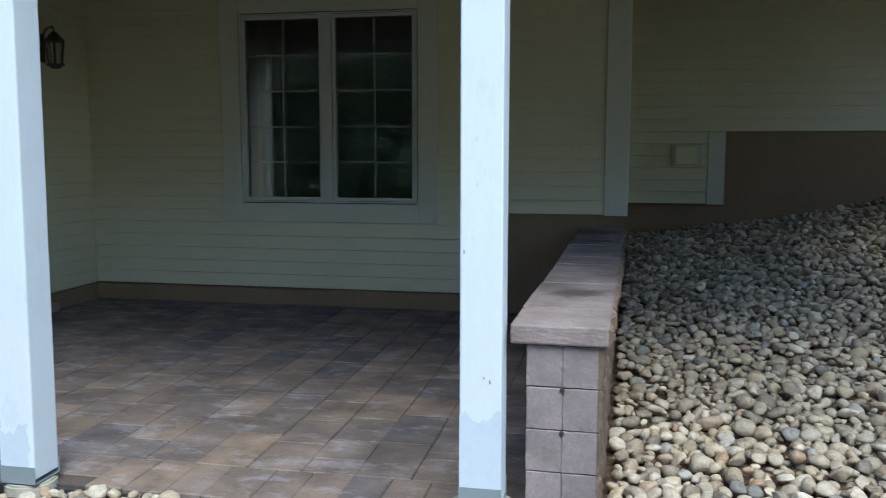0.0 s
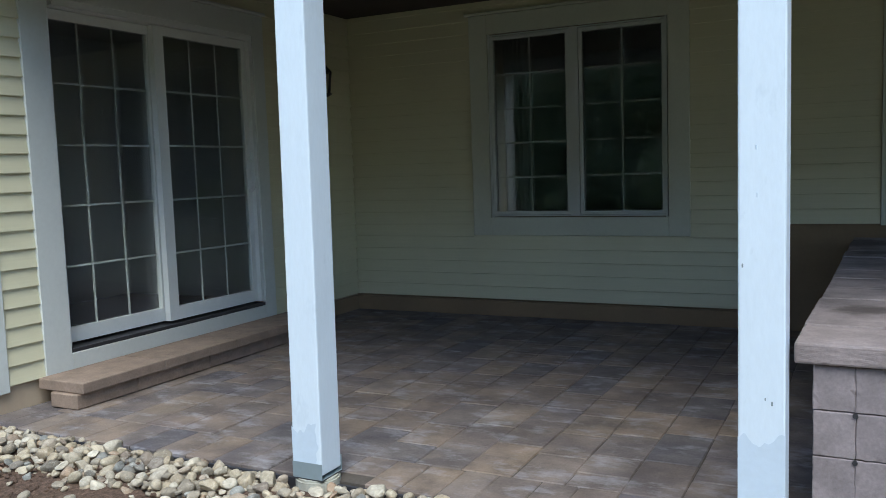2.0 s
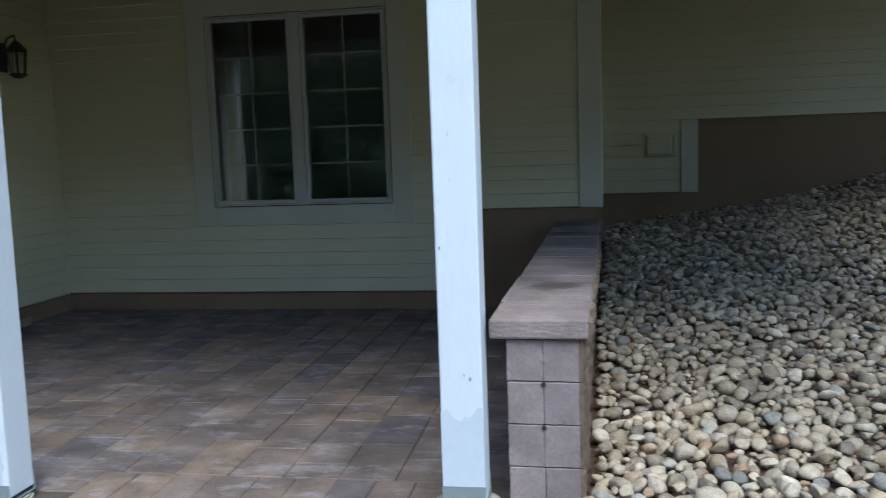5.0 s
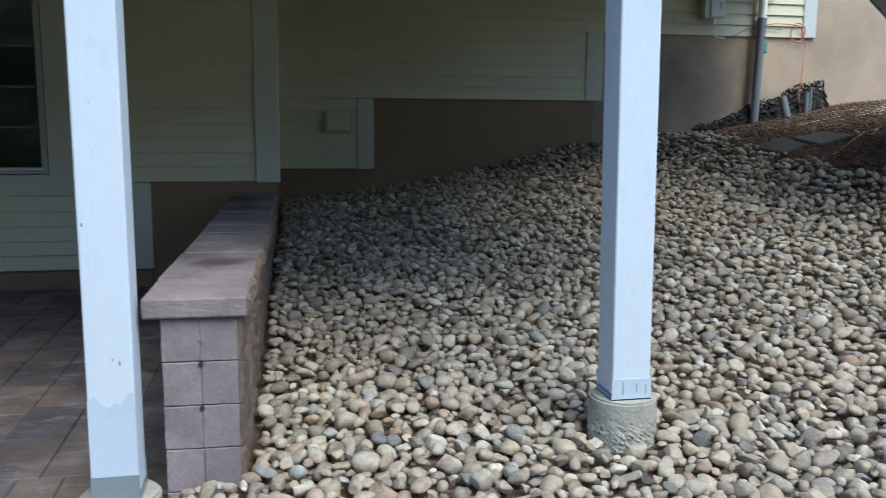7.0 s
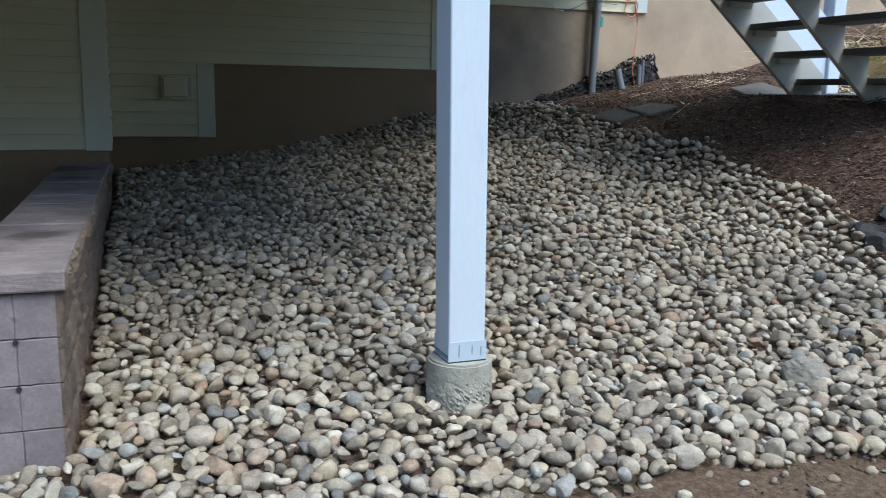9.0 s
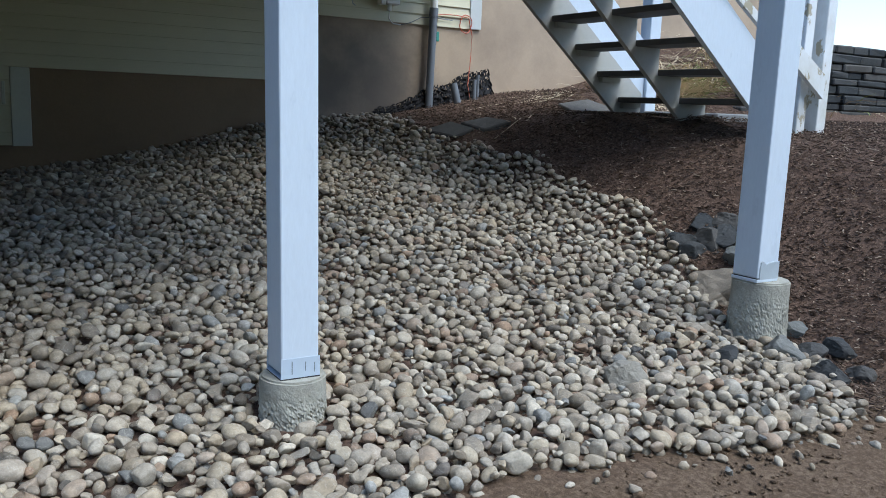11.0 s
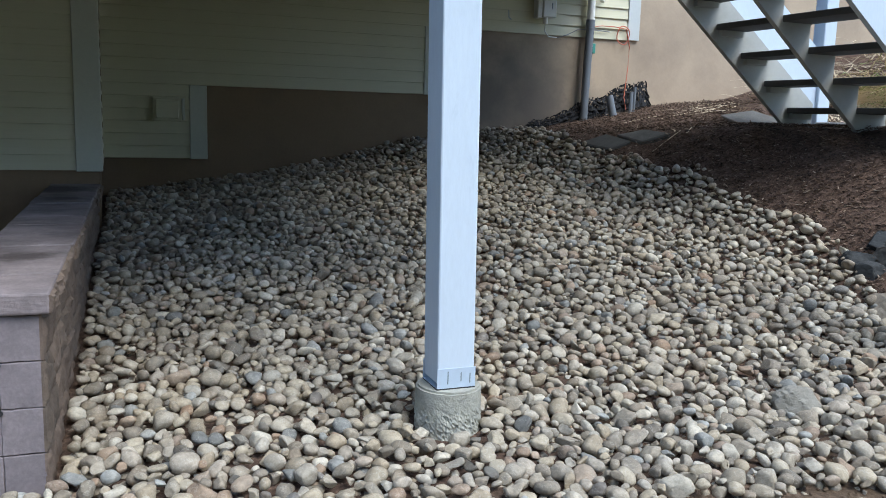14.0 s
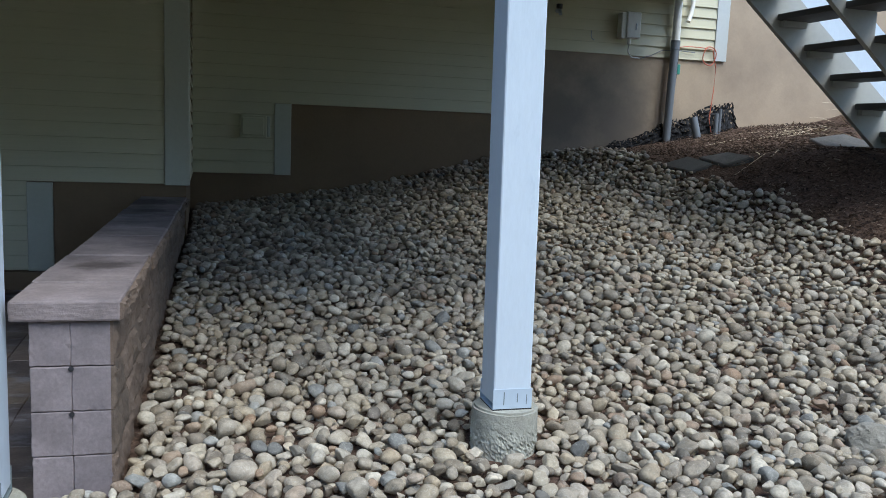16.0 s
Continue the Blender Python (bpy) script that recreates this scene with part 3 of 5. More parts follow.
# ---- sliding door ----
def build_door():
    y0, y1, z0, z1 = DOOR
    xf = X_SIDE
    door = thing("door_1", "white sliding patio door with grid panes, closed", "door", kind="structure")
    for d in ((y0 - 0.185, y0, 0.118, z1 + 0.16), (y1, y1 + 0.13, 0.118, z1 + 0.16), (y0, y1, z1, z1 + 0.16), (y0, y1, 0.13, z0 - 0.012)):
        part("casing", box(xf + 0.001, xf + 0.03, d[0], d[1], d[2], d[3], 0.003), M_TRIM, door)
    part("head_cap", box(xf + 0.001, xf + 0.05, y0 - 0.2, y1 + 0.15, z1 + 0.162, z1 + 0.185, 0.004), M_TRIM, door)
    part("sill_track", box(xf - 0.14, xf + 0.025, y0, y1, z0 - 0.01, z0 + 0.012, 0.003), M_BLACK, door, "dark metal sill track")
    t = 0.04
    bm = box(xf - 0.13, xf + 0.02, y0 + 0.002, y0 + 0.01, z0 + 0.026, z1)
    box(xf - 0.13, xf + 0.02, y1 - t, y1 - 0.002, z0 + 0.026, z1, bm=bm)
    box(xf - 0.13, xf + 0.02, y0 + t, y1 - t, z1 - t, z1, bm=bm)
    part("door_frame", bm, M_VINYL, door)
    ym = (y0 + y1) / 2
    for a, b, x0, x1, left, right in ((y0 + 0.012, 4.27, xf - 0.11, xf - 0.07, 0.022, 0.055), (4.222, y1 - t - 0.004, xf - 0.06, xf - 0.014, 0.088, 0.045)):
        c, d, s = z0 + 0.03, z1 - t - 0.004, 0.06
        bm = box(x0, x1, a, a + left, c, d)
        box(x0, x1, b - right, b, c, d, bm=bm)
        box(x0, x1, a + left, b - right, c, c + s + 0.03, bm=bm)
        box(x0, x1, a + left, b - right, d - s, d, bm=bm)
        sash = part("sliding_panel", bm, M_VINYL, door)
        ga, gb, gc, gd = a + left, b - right, c + s + 0.03, d - s
        for k in (1, 2):
            y = ga + (gb - ga) * k / 3
            part("muntin", box(x1 - 0.034, x1 - 0.027, y - 0.0065, y + 0.0065, gc, gd), M_SASH, sash)
        for k in range(1, 5):
            z = gc + (gd - gc) * k / 5
            part("muntin", box(x1 - 0.0345, x1 - 0.0265, ga, gb, z - 0.0065, z + 0.0065), M_SASH, sash)
        for off, glass in ((0.018, M_GLASS), (0.044, M_VEILED)):
            pane = part("pane", box(x1 - off, x1 - off + 0.004, ga, gb, gc, gd), glass, sash, "dark reflecting glass")
            pane.visible_shadow = False
    pts = [(xf - 0.012, y1 - 0.062, 1.14), (xf + 0.03, y1 - 0.062, 1.17), (xf + 0.035, y1 - 0.062, 1.26), (xf + 0.03, y1 - 0.062, 1.36), (xf - 0.012, y1 - 0.062, 1.39)]
    part("door_handle", tube(pts, 0.011, 8), M_VINYL, door, "white pull handle", True)


build_door()


# ---- posts on concrete footings ----
def build_post(x, y, foot_low, foot_top, base_label, label, lean=0.0, radius=0.13, half=0.07, off=0.0, rough=0.02, base_mat=None, base_h=0.085, spread=0.0, putty=False, primer=0.0, primer_top=0.22):
    post = thing("deck_post", label, "post", "posts that carry the deck", at=(x, y, foot_top))
    h = Z_CEIL - 0.2 - foot_top
    bm = box(-half, half, -half, half, 0.02, h, 0.006, seg=2)
    for v in bm.verts:
        v.co.x += lean * v.co.z
    part("shaft", bm, M_POST, post)
    spots = ()
    if -0.5 < x < -0.2:
        spots = [(-0.056, 0.876, 0.0025), (0.011, 0.46, 0.0018), (0.031, 0.447, 0.0028), (-0.016, 1.238, 0.003), (-0.014, 1.094, 0.003)]
    for u, z, w in spots:
        dark = z < 1.0
        part("nick", box(u - w, u + w, -half - 0.0012, -half + 0.001, z - 2 * w, z + 3 * w, 0.001), M_ZINC if dark else M_PRIMER, post, "small dent in the paint")
    if primer:
        bm = box(-0.0702, primer, -0.0706, -0.069, 0.06, primer_top)
        bmesh.ops.subdivide_edges(bm, edges=[e for e in bm.edges if e.calc_length() > 0.05], cuts=24, use_grid_fill=True)
        for v in bm.verts:
            up = step(0.1, primer_top, v.co.z)
            v.co.z += up * (0.05 * noise.noise((v.co.x * 11 + x, 1, 3)) + 0.03 * noise.noise((v.co.x * 29 + x, 1, 7)) + 0.012 * noise.noise((v.co.x * 60 + x, 1, 3)))
            if v.co.x > 0:
                v.co.x = max(v.co.x * (1 + 0.5 * noise.noise((v.co.z * 25, x, 5))), 0.0) if primer < 0.06 else v.co.x
        part("primer_patch", bm, M_PRIMER, post, "bluish bare primer patch near the base")
    if putty:
        part("post_base", box(-half - 0.0035, half + 0.0035, -half - 0.0035, half + 0.0035, 0.0, 0.016, 0.002), M_POST, post, "thin painted base plate")
        part("base_gap", box(-half - 0.0008, half + 0.0008, -half - 0.0008, half + 0.0008, 0.0165, 0.02), M_BLACK, post, "dark gap above the base plate")
        bm = box(-half + 0.012, half + 0.0045, -half - 0.0045, -half - 0.0005, 0.012, 0.10, 0.003)
        bmesh.ops.subdivide_edges(bm, edges=[e for e in bm.edges if e.calc_length() > 0.05], cuts=9, use_grid_fill=True)
        for v in bm.verts:
            v.co.x += 0.012 * noise.noise((v.co.z * 40, 0, 3)) * (v.co.x < 0.05)
            v.co.z += 0.018 * noise.noise((v.co.x * 30, 1, 3)) * (v.co.z > 0.05)
        part("putty_patch", bm, M_GALV, post, "grey putty patch over the base")
    else:
        bm = box(-0.0725, 0.0725, -0.0725, -0.0705, 0.002, base_h)
        box(-0.0725, 0.0725, 0.0705, 0.0725, 0.002, base_h, bm=bm)
        box(-0.0725, 0.0725, -0.0725, 0.0725, 0.0, 0.004, bm=bm)
        base = part("post_base", bm, base_mat or M_GALV, post, "painted galvanised post base")
        for k in range(3):
            u = (-0.032, 0.018, 0.052)[k]
            part("slot", box(u - 0.0017, u + 0.0017, -0.0732, -0.0722, 0.018 + 0.008 * (k % 2), base_h - 0.010 - 0.006 * k), M_ZINC, base, "dark slot in the post base")
        part("base_gap", box(-0.0728, 0.0728, -0.0728, 0.0728, -0.001, 0.0035), M_BLACK, post, "dark line under the post base")
    foot = bmesh.new()
    tall = foot_top - foot_low
    bmesh.ops.create_cone(foot, segments=128, radius1=radius * 1.03, radius2=radius * 0.97, depth=tall, cap_ends=True)
    bmesh.ops.bevel(foot, geom=[e for e in foot.edges if all(v.co.z > 0 for v in e.verts)], offset=0.008, segments=2, affect="EDGES")
    bmesh.ops.subdivide_edges(foot, edges=[e for e in foot.edges if abs(e.verts[0].co.z - e.verts[1].co.z) > 0.1], cuts=70)
    for v in foot.verts:
        down = tall / 2 - v.co.z
        low = step(0.045, 0.13, down)
        n1 = noise.noise((v.co.x * 14 + x, v.co.y * 14, v.co.z * 14))
        n2 = noise.noise((v.co.x * 120 + x, v.co.y * 120, v.co.z * 150))
        pits = max(noise.noise((v.co.x * 105 + x, v.co.y * 105, v.co.z * 170)) - 0.16, 0.0)
        r = 1 + rough * (0.15 + low) * (0.5 * n1 + 0.8 * n2) - 3.5 * rough * low * pits + spread * low * (0.4 + n1) * step(0.1, 0.32, down)
        v.co.x, v.co.y = v.co.x * r, v.co.y * r
    me = finish(foot, "concrete_footing", M_CONC, False)
    f = new("concrete_footing", me)
    f.location = (x + off, y, (foot_low + foot_top) / 2 - 0.001)
    tagged(f, base_label, "footing", "concrete post footings")
    return post


build_post(-2.125, 2.75, -0.4, 0.02, "round concrete footing level with the paving", "white painted square deck post at the patio edge", 0.009, radius=0.096, rough=0.05, base_mat=M_ZINC, base_h=0.07, primer=0.05)
build_post(-0.381, 2.75, -0.4, 0.06, "round concrete footing level with the paving", "white painted square deck post with nicks and patches", base_mat=M_ZINC, primer=0.0702, primer_top=0.34)
build_post(1.327, 2.75, -0.3, 0.295, "tall round concrete footing standing in pebbles", "white painted square deck post on a tall footing", -0.0145, radius=0.122, rough=0.055, base_mat=M_PRIMER, base_h=0.075)
build_post(3.81, 2.756, -0.3, 0.452, "tall rough concrete footing at the mulch bank", "white painted square deck post beside dark rocks", radius=0.146, half=0.076, off=0.055, rough=0.032, spread=0.07, putty=True)


# ---- low wall ----
def split_face(block, x, y0, y1, z0, z1, first):
    """Rough broken face on the outer side of a block."""
    bm = bmesh.new()
    ny, nz = 22, 11
    grid = []
    for j in range(nz):
        row = []
        for i in range(ny):
            y, z = y0 + 0.001 + (y1 - y0 - 0.002) * i / (ny - 1), z0 + 0.001 + (z1 - z0 - 0.002) * j / (nz - 1)
            edge = 0.3 if (j in (0, nz - 1)) else 1.0
            edge = 0.2 if first and i == 0 else edge
            row.append(bm.verts.new((x + 0.002 + edge * (0.011 + 0.013 * noise.noise((y * 9, z * 11, 3)) + 0.008 * noise.noise((y * 27, z * 31, 7)) + 0.006 * noise.noise((y * 75, z * 80, 5))), y, z)))
        grid.append(row)
    for j in range(nz - 1):
        for i in range(ny - 1):
            bm.faces.new((grid[j][i], grid[j][i + 1], grid[j + 1][i + 1], grid[j + 1][i]))
    rim = [e for e in bm.edges if e.is_boundary]
    made = bmesh.ops.extrude_edge_only(bm, edges=rim)
    for v in made["geom"]:
        if isinstance(v, bmesh.types.BMVert):
            v.co.x = x - 0.004
    part("split_face", bm, M_SPLIT, block, "rough brown split stone face", True)


def chip(p):
    """Small uneven shift of a stone's surface."""
    return 0.0016 * Vector((noise.noise(p * 95), noise.noise(p * 95 + Vector((9, 0, 0))), noise.noise(p * 95 + Vector((0, 9, 0)))))


def rough_block(wall, end, bm):
    """A wall block; those at the open end get chipped edges."""
    if end:
        bmesh.ops.subdivide_edges(bm, edges=[e for e in bm.edges if e.calc_length() > 0.05], cuts=7, use_grid_fill=True)
        lo = [min(v.co[a] for v in bm.verts) for a in range(3)]
        hi = [max(v.co[a] for v in bm.verts) for a in range(3)]
        for v in bm.verts:
            rim = sum(min(v.co[a] - lo[a], hi[a] - v.co[a]) < 0.006 for a in range(3)) > 1
            v.co += chip(v.co) * (1.7 if rim else 0.2)
    return part("block", bm, M_BLOCK, wall)


def build_low_wall():
    wall = thing("low_wall", "low mauve concrete block wall with overhanging cap slabs", "wall")
    rng = random.Random(4)
    y0, y1, x0, x1 = 2.765, 6.53, -0.240, 0.001
    xm = (x0 + x1) / 2
    top, h = 0.622, 0.1446
    for c in range(5):
        z1 = top - c * 0.1468
        z0 = z1 - h
        y = y0
        k = 0
        while y < y1 - 0.02:
            length = min(0.30 if not (k == 0 and c % 2) else 0.15, y1 - y)
            for a, b in ((x0, xm - 0.0003), (xm + 0.0003, x1)):
                j = rng.uniform(-0.0015, 0.0015)
                blk = rough_block(wall, y < y0 + 0.01, box(a + j, b + j, y + 0.0015, y + length - 0.0015, z0, z1, 0.003))
                if b == x1:
                    split_face(blk, x1, y, y + length, z0, z1, y < y0 + 0.01)
            y += length
            k += 1
    for z in (0.469, 0.321):
        bm = bmesh.new()
        bmesh.ops.create_cone(bm, segments=10, radius1=0.0085, radius2=0.0085, depth=0.004, cap_ends=True, matrix=pose(xm, y0 - 0.0005, z, 90))
        part("drill_hole", bm, M_BLACK, wall, "dark drill hole at the joint")
    y = 2.745
    while y < 6.5:
        length = min(0.315, 6.54 - y)
        j, e = rng.uniform(-0.005, 0.005), rng.uniform(-0.003, 0.003)
        bm = box(-0.292 + j, 0.034 + j, y + 0.0025, y + length - 0.0025, 0.6235, 0.692 + e, 0.008, seg=2)
        if y < 4.2:
            bmesh.ops.subdivide_edges(bm, edges=[d for d in bm.edges if d.calc_length() > 0.04], cuts=11, use_grid_fill=True)
            for v in bm.verts:
                v.co += 0.8 * chip(v.co)
        slab = part("cap_slab", bm, M_CAP, wall)
        split_face(slab, 0.031 + j, y + 0.004, y + length - 0.004, 0.628, 0.684, False)
        y += length
    wall.matrix_basis = pose(0, 2.75, 0, 0, 0, -1.6) @ pose(0, -2.75, 0)


build_low_wall()


# ---- stairs ----
STAIR_RISE, STAIR_RUN, STAIR_X, STAIR_Z = 0.193, 0.241, 5.075, 1.387


def stair_slope(x):
    """Height of the stringers' lower edge."""
    return 1.34 + (5.0 - x) * 0.81


def board_on_edge(prof, y, w):
    """An upright board with the outline prof of (x, z), from y to y + w."""
    bm = bmesh.new()
    a = [bm.verts.new((px, y, pz)) for px, pz in prof]
    b = [bm.verts.new((px, y + w, pz)) for px, pz in prof]
    n = len(prof)
    bm.faces.new(a)
    bm.faces.new(b[::-1])
    for k in range(n):
        bm.faces.new((a[k], b[k], b[(k + 1) % n], a[(k + 1) % n]))
    return bm


def build_stairs():
    st = thing("outdoor_stairs", "open wooden stairs with grey stringers and dark treads", "stairs")
    n, thick = 7, 0.042
    top = 3.36
    far = [(5.06, 1.26), (5.34, 1.26), (5.34, stair_slope(5.34) + 0.357), (top, stair_slope(top) + 0.357), (top, stair_slope(top))]
    part("stringer", board_on_edge(far, 5.22, 0.04), M_STAIRGREY, st, "grey stringer")
    saw = [(5.173, 1.16), (5.36, 1.16)]
    x = 5.36
    for k in range(n):
        z = STAIR_Z - thick + STAIR_RISE * k
        saw += [(x, z - 0.001), (STAIR_X - STAIR_RUN * k, z - 0.001)]
        x = STAIR_X - STAIR_RUN * k
    saw += [(x, stair_slope(x) + 0.02)]
    part("stringer", board_on_edge(saw, 4.55, 0.04), M_STAIRGREY, st, "grey notched stringer")

    def low(x):
        return 1.64 + (4.78 - x) * 0.757

    outer = [(5.40, 1.10), (5.58, 1.10), (5.58, low(5.58) + 0.375), (top, low(top) + 0.375), (top, low(top))]
    part("stringer", board_on_edge(outer, 3.93, 0.04), M_POST, st, "white outer stringer")
    # thin dark strip below the white board
    edge = [(5.395, low(5.395) - 0.012), (5.395, low(5.395) - 0.001), (top, low(top) - 0.001), (top, low(top) - 0.012)]
    part("edge_strip", board_on_edge(edge, 3.932, 0.036), M_TREAD, st, "thin dark strip along the lower edge")
    for k in range(n):
        z, x = STAIR_Z + STAIR_RISE * k, STAIR_X - STAIR_RUN * k
        part("tread", box(x, x + 0.27, 3.975, 5.215, z - thick, z, 0.004), M_TREAD, st)
        part("cleat", box(x + 0.03, x + 0.22, 5.175, 5.218, z - thick - 0.043, z - thick - 0.001, 0.003), M_STAIRGREY, st, "grey wooden cleat")


build_stairs()


# ---- patio ----
def build_patio():
    floor = thing("patio_floor", "tan and charcoal tumbled pavers, partly shaded patio", "patio", kind="structure")
    part("joint_bed", box(X_SIDE + 0.002, -0.252, EDGE + 0.004, Y_BACK - 0.003, -0.085, -0.007), M_JOINT, floor, "sandy joint bed")
    rng = random.Random(11)
    cache = {}
    rest = bmesh.new()

    def paver(x0, x1, y0, y1):
        w, d = round(x1 - x0, 3), round(y1 - y0, 3)
        key = (w, d)
        if key not in cache:
            cache[key] = finish(box(-w / 2 + 0.0015, w / 2 - 0.0015, -d / 2 + 0.0015, d / 2 - 0.0015, -0.06, 0.0, 0.0045), "paver", M_PAVER)
        at = ((x0 + x1) / 2 + rng.uniform(-0.0025, 0.0025), (y0 + y1) / 2 + rng.uniform(-0.002, 0.002), rng.uniform(-0.0025, 0.001))
        lean = (rng.uniform(-0.003, 0.003), rng.uniform(-0.003, 0.003), rng.uniform(-0.01, 0.01))
        if at[1] > 5.35:
            # the distant courses stay one mesh
            k = len(rest.verts)
            rest.from_mesh(cache[key])
            rest.verts.ensure_lookup_table()
            bmesh.ops.transform(rest, matrix=Matrix.LocRotScale(at, Euler(lean), None), verts=rest.verts[k:])
            return
        ob = new("paver", cache[key])
        ob.location, ob.rotation_euler = at, lean
        ob.parent = floor

    # a soldier course along the open edge, notched round the footings
    x = -0.252
    while x > X_SIDE + 0.03:
        w = min(rng.choice((0.155, 0.165, 0.165, 0.185)), x - X_SIDE - 0.008)
        near = min(abs(x - w / 2 + 2.125), abs(x - w / 2 + 0.381))
        paver(x - w, x, EDGE if near > 0.17 else 2.862, 3.065)
        x -= w
    # courses that run from the edge to the house wall
    x, col = -0.252, 0
    while x > X_SIDE + 0.03:
        w = min(0.227, x - X_SIDE - 0.008)
        y, d = 3.065, (0.31, 0.23, 0.39, 0.155, 0.31, 0.39)[col % 6]
        while y < Y_BACK - 0.05:
            d = min(d, Y_BACK - 0.028 - y)
            paver(x - w, x, y, y + d)
            y += d
            d = rng.choice((0.23, 0.31, 0.31, 0.31, 0.39))
        x -= w
        col += 1
    tagged(part("pavers", rest, M_PAVER_FAR, floor, "tan and charcoal pavers by the house wall"), kind="stuff")


# ---- door step ----
def build_door_step():
    st = thing("door_step", "low stone step with thick slabs below the patio door", "step")
    y = 3.125
    for k, l in enumerate((0.62, 0.66, 0.6, 0.5)):
        part("slab", box(X_SIDE + 0.035, -3.955, y + 0.002, y + l - 0.002, 0.088, 0.152, 0.007, seg=2), M_STEP, st)
        y += l
    y = 3.105
    for k, l in enumerate((0.44, 0.62, 0.6, 0.62)):
        part("riser_block", box(-4.2, -3.985, y + 0.001, y + l - 0.001, 0.003, 0.0865, 0.005), M_STEP, st)
        y += l


M_STEP = per_piece("tan_step_stone", [(0, (0.29, 0.22, 0.175)), (0.5, (0.33, 0.245, 0.19)), (1, (0.27, 0.205, 0.17))], 0.88, blotch=0.6, scale=8, bump_k=0.5)
build_door_step()


# ---- wall lantern ----
def build_lantern():
    x, y, z = X_SIDE + 0.018, 5.95, 2.05
    lamp = thing("wall_lantern", "black metal wall lantern beside the door, unlit", "lamp", at=(x, y, z))
    part("back_plate", box(0, 0.015, -0.05, 0.05, -0.1, 0.12, 0.005), M_BLACK, lamp)
    part("arm", tube([(0.01, 0, 0.05), (0.06, 0, 0.15), (0.12, 0, 0.17), (0.13, 0, 0.12)], 0.008, 8), M_BLACK, lamp, "", True)
    bm = bmesh.new()
    bmesh.ops.create_cone(bm, segments=6, radius1=0.08, radius2=0.02, depth=0.07, cap_ends=True)
    bmesh.ops.translate(bm, vec=(0.13, 0, 0.09), verts=bm.verts)
    part("hood", bm, M_BLACK, lamp)
    bm = bmesh.new()
    for k in range(6):
        a = 2 * math.pi * k / 6
        tube([(0.13 + 0.075 * math.cos(a), 0.075 * math.sin(a), 0.055), (0.13 + 0.055 * math.cos(a), 0.055 * math.sin(a), -0.12)], 0.005, 6, bm)
    part("cage", bm, M_BLACK, lamp)
    bm = bmesh.new()
    bmesh.ops.create_cone(bm, segments=6, radius1=0.048, radius2=0.066, depth=0.17, cap_ends=True)
    bmesh.ops.translate(bm, vec=(0.13, 0, -0.03), verts=bm.verts)
    part("lamp_glass", bm, M_GLASS, lamp, "clear glass")
    bm = bmesh.new()
    bmesh.ops.create_cone(bm, segments=12, radius1=0.03, radius2=0.075, depth=0.03, cap_ends=True)
    bmesh.ops.translate(bm, vec=(0.13, 0, -0.135), verts=bm.verts)
    part("base_cup", bm, M_BLACK, lamp)


build_lantern()


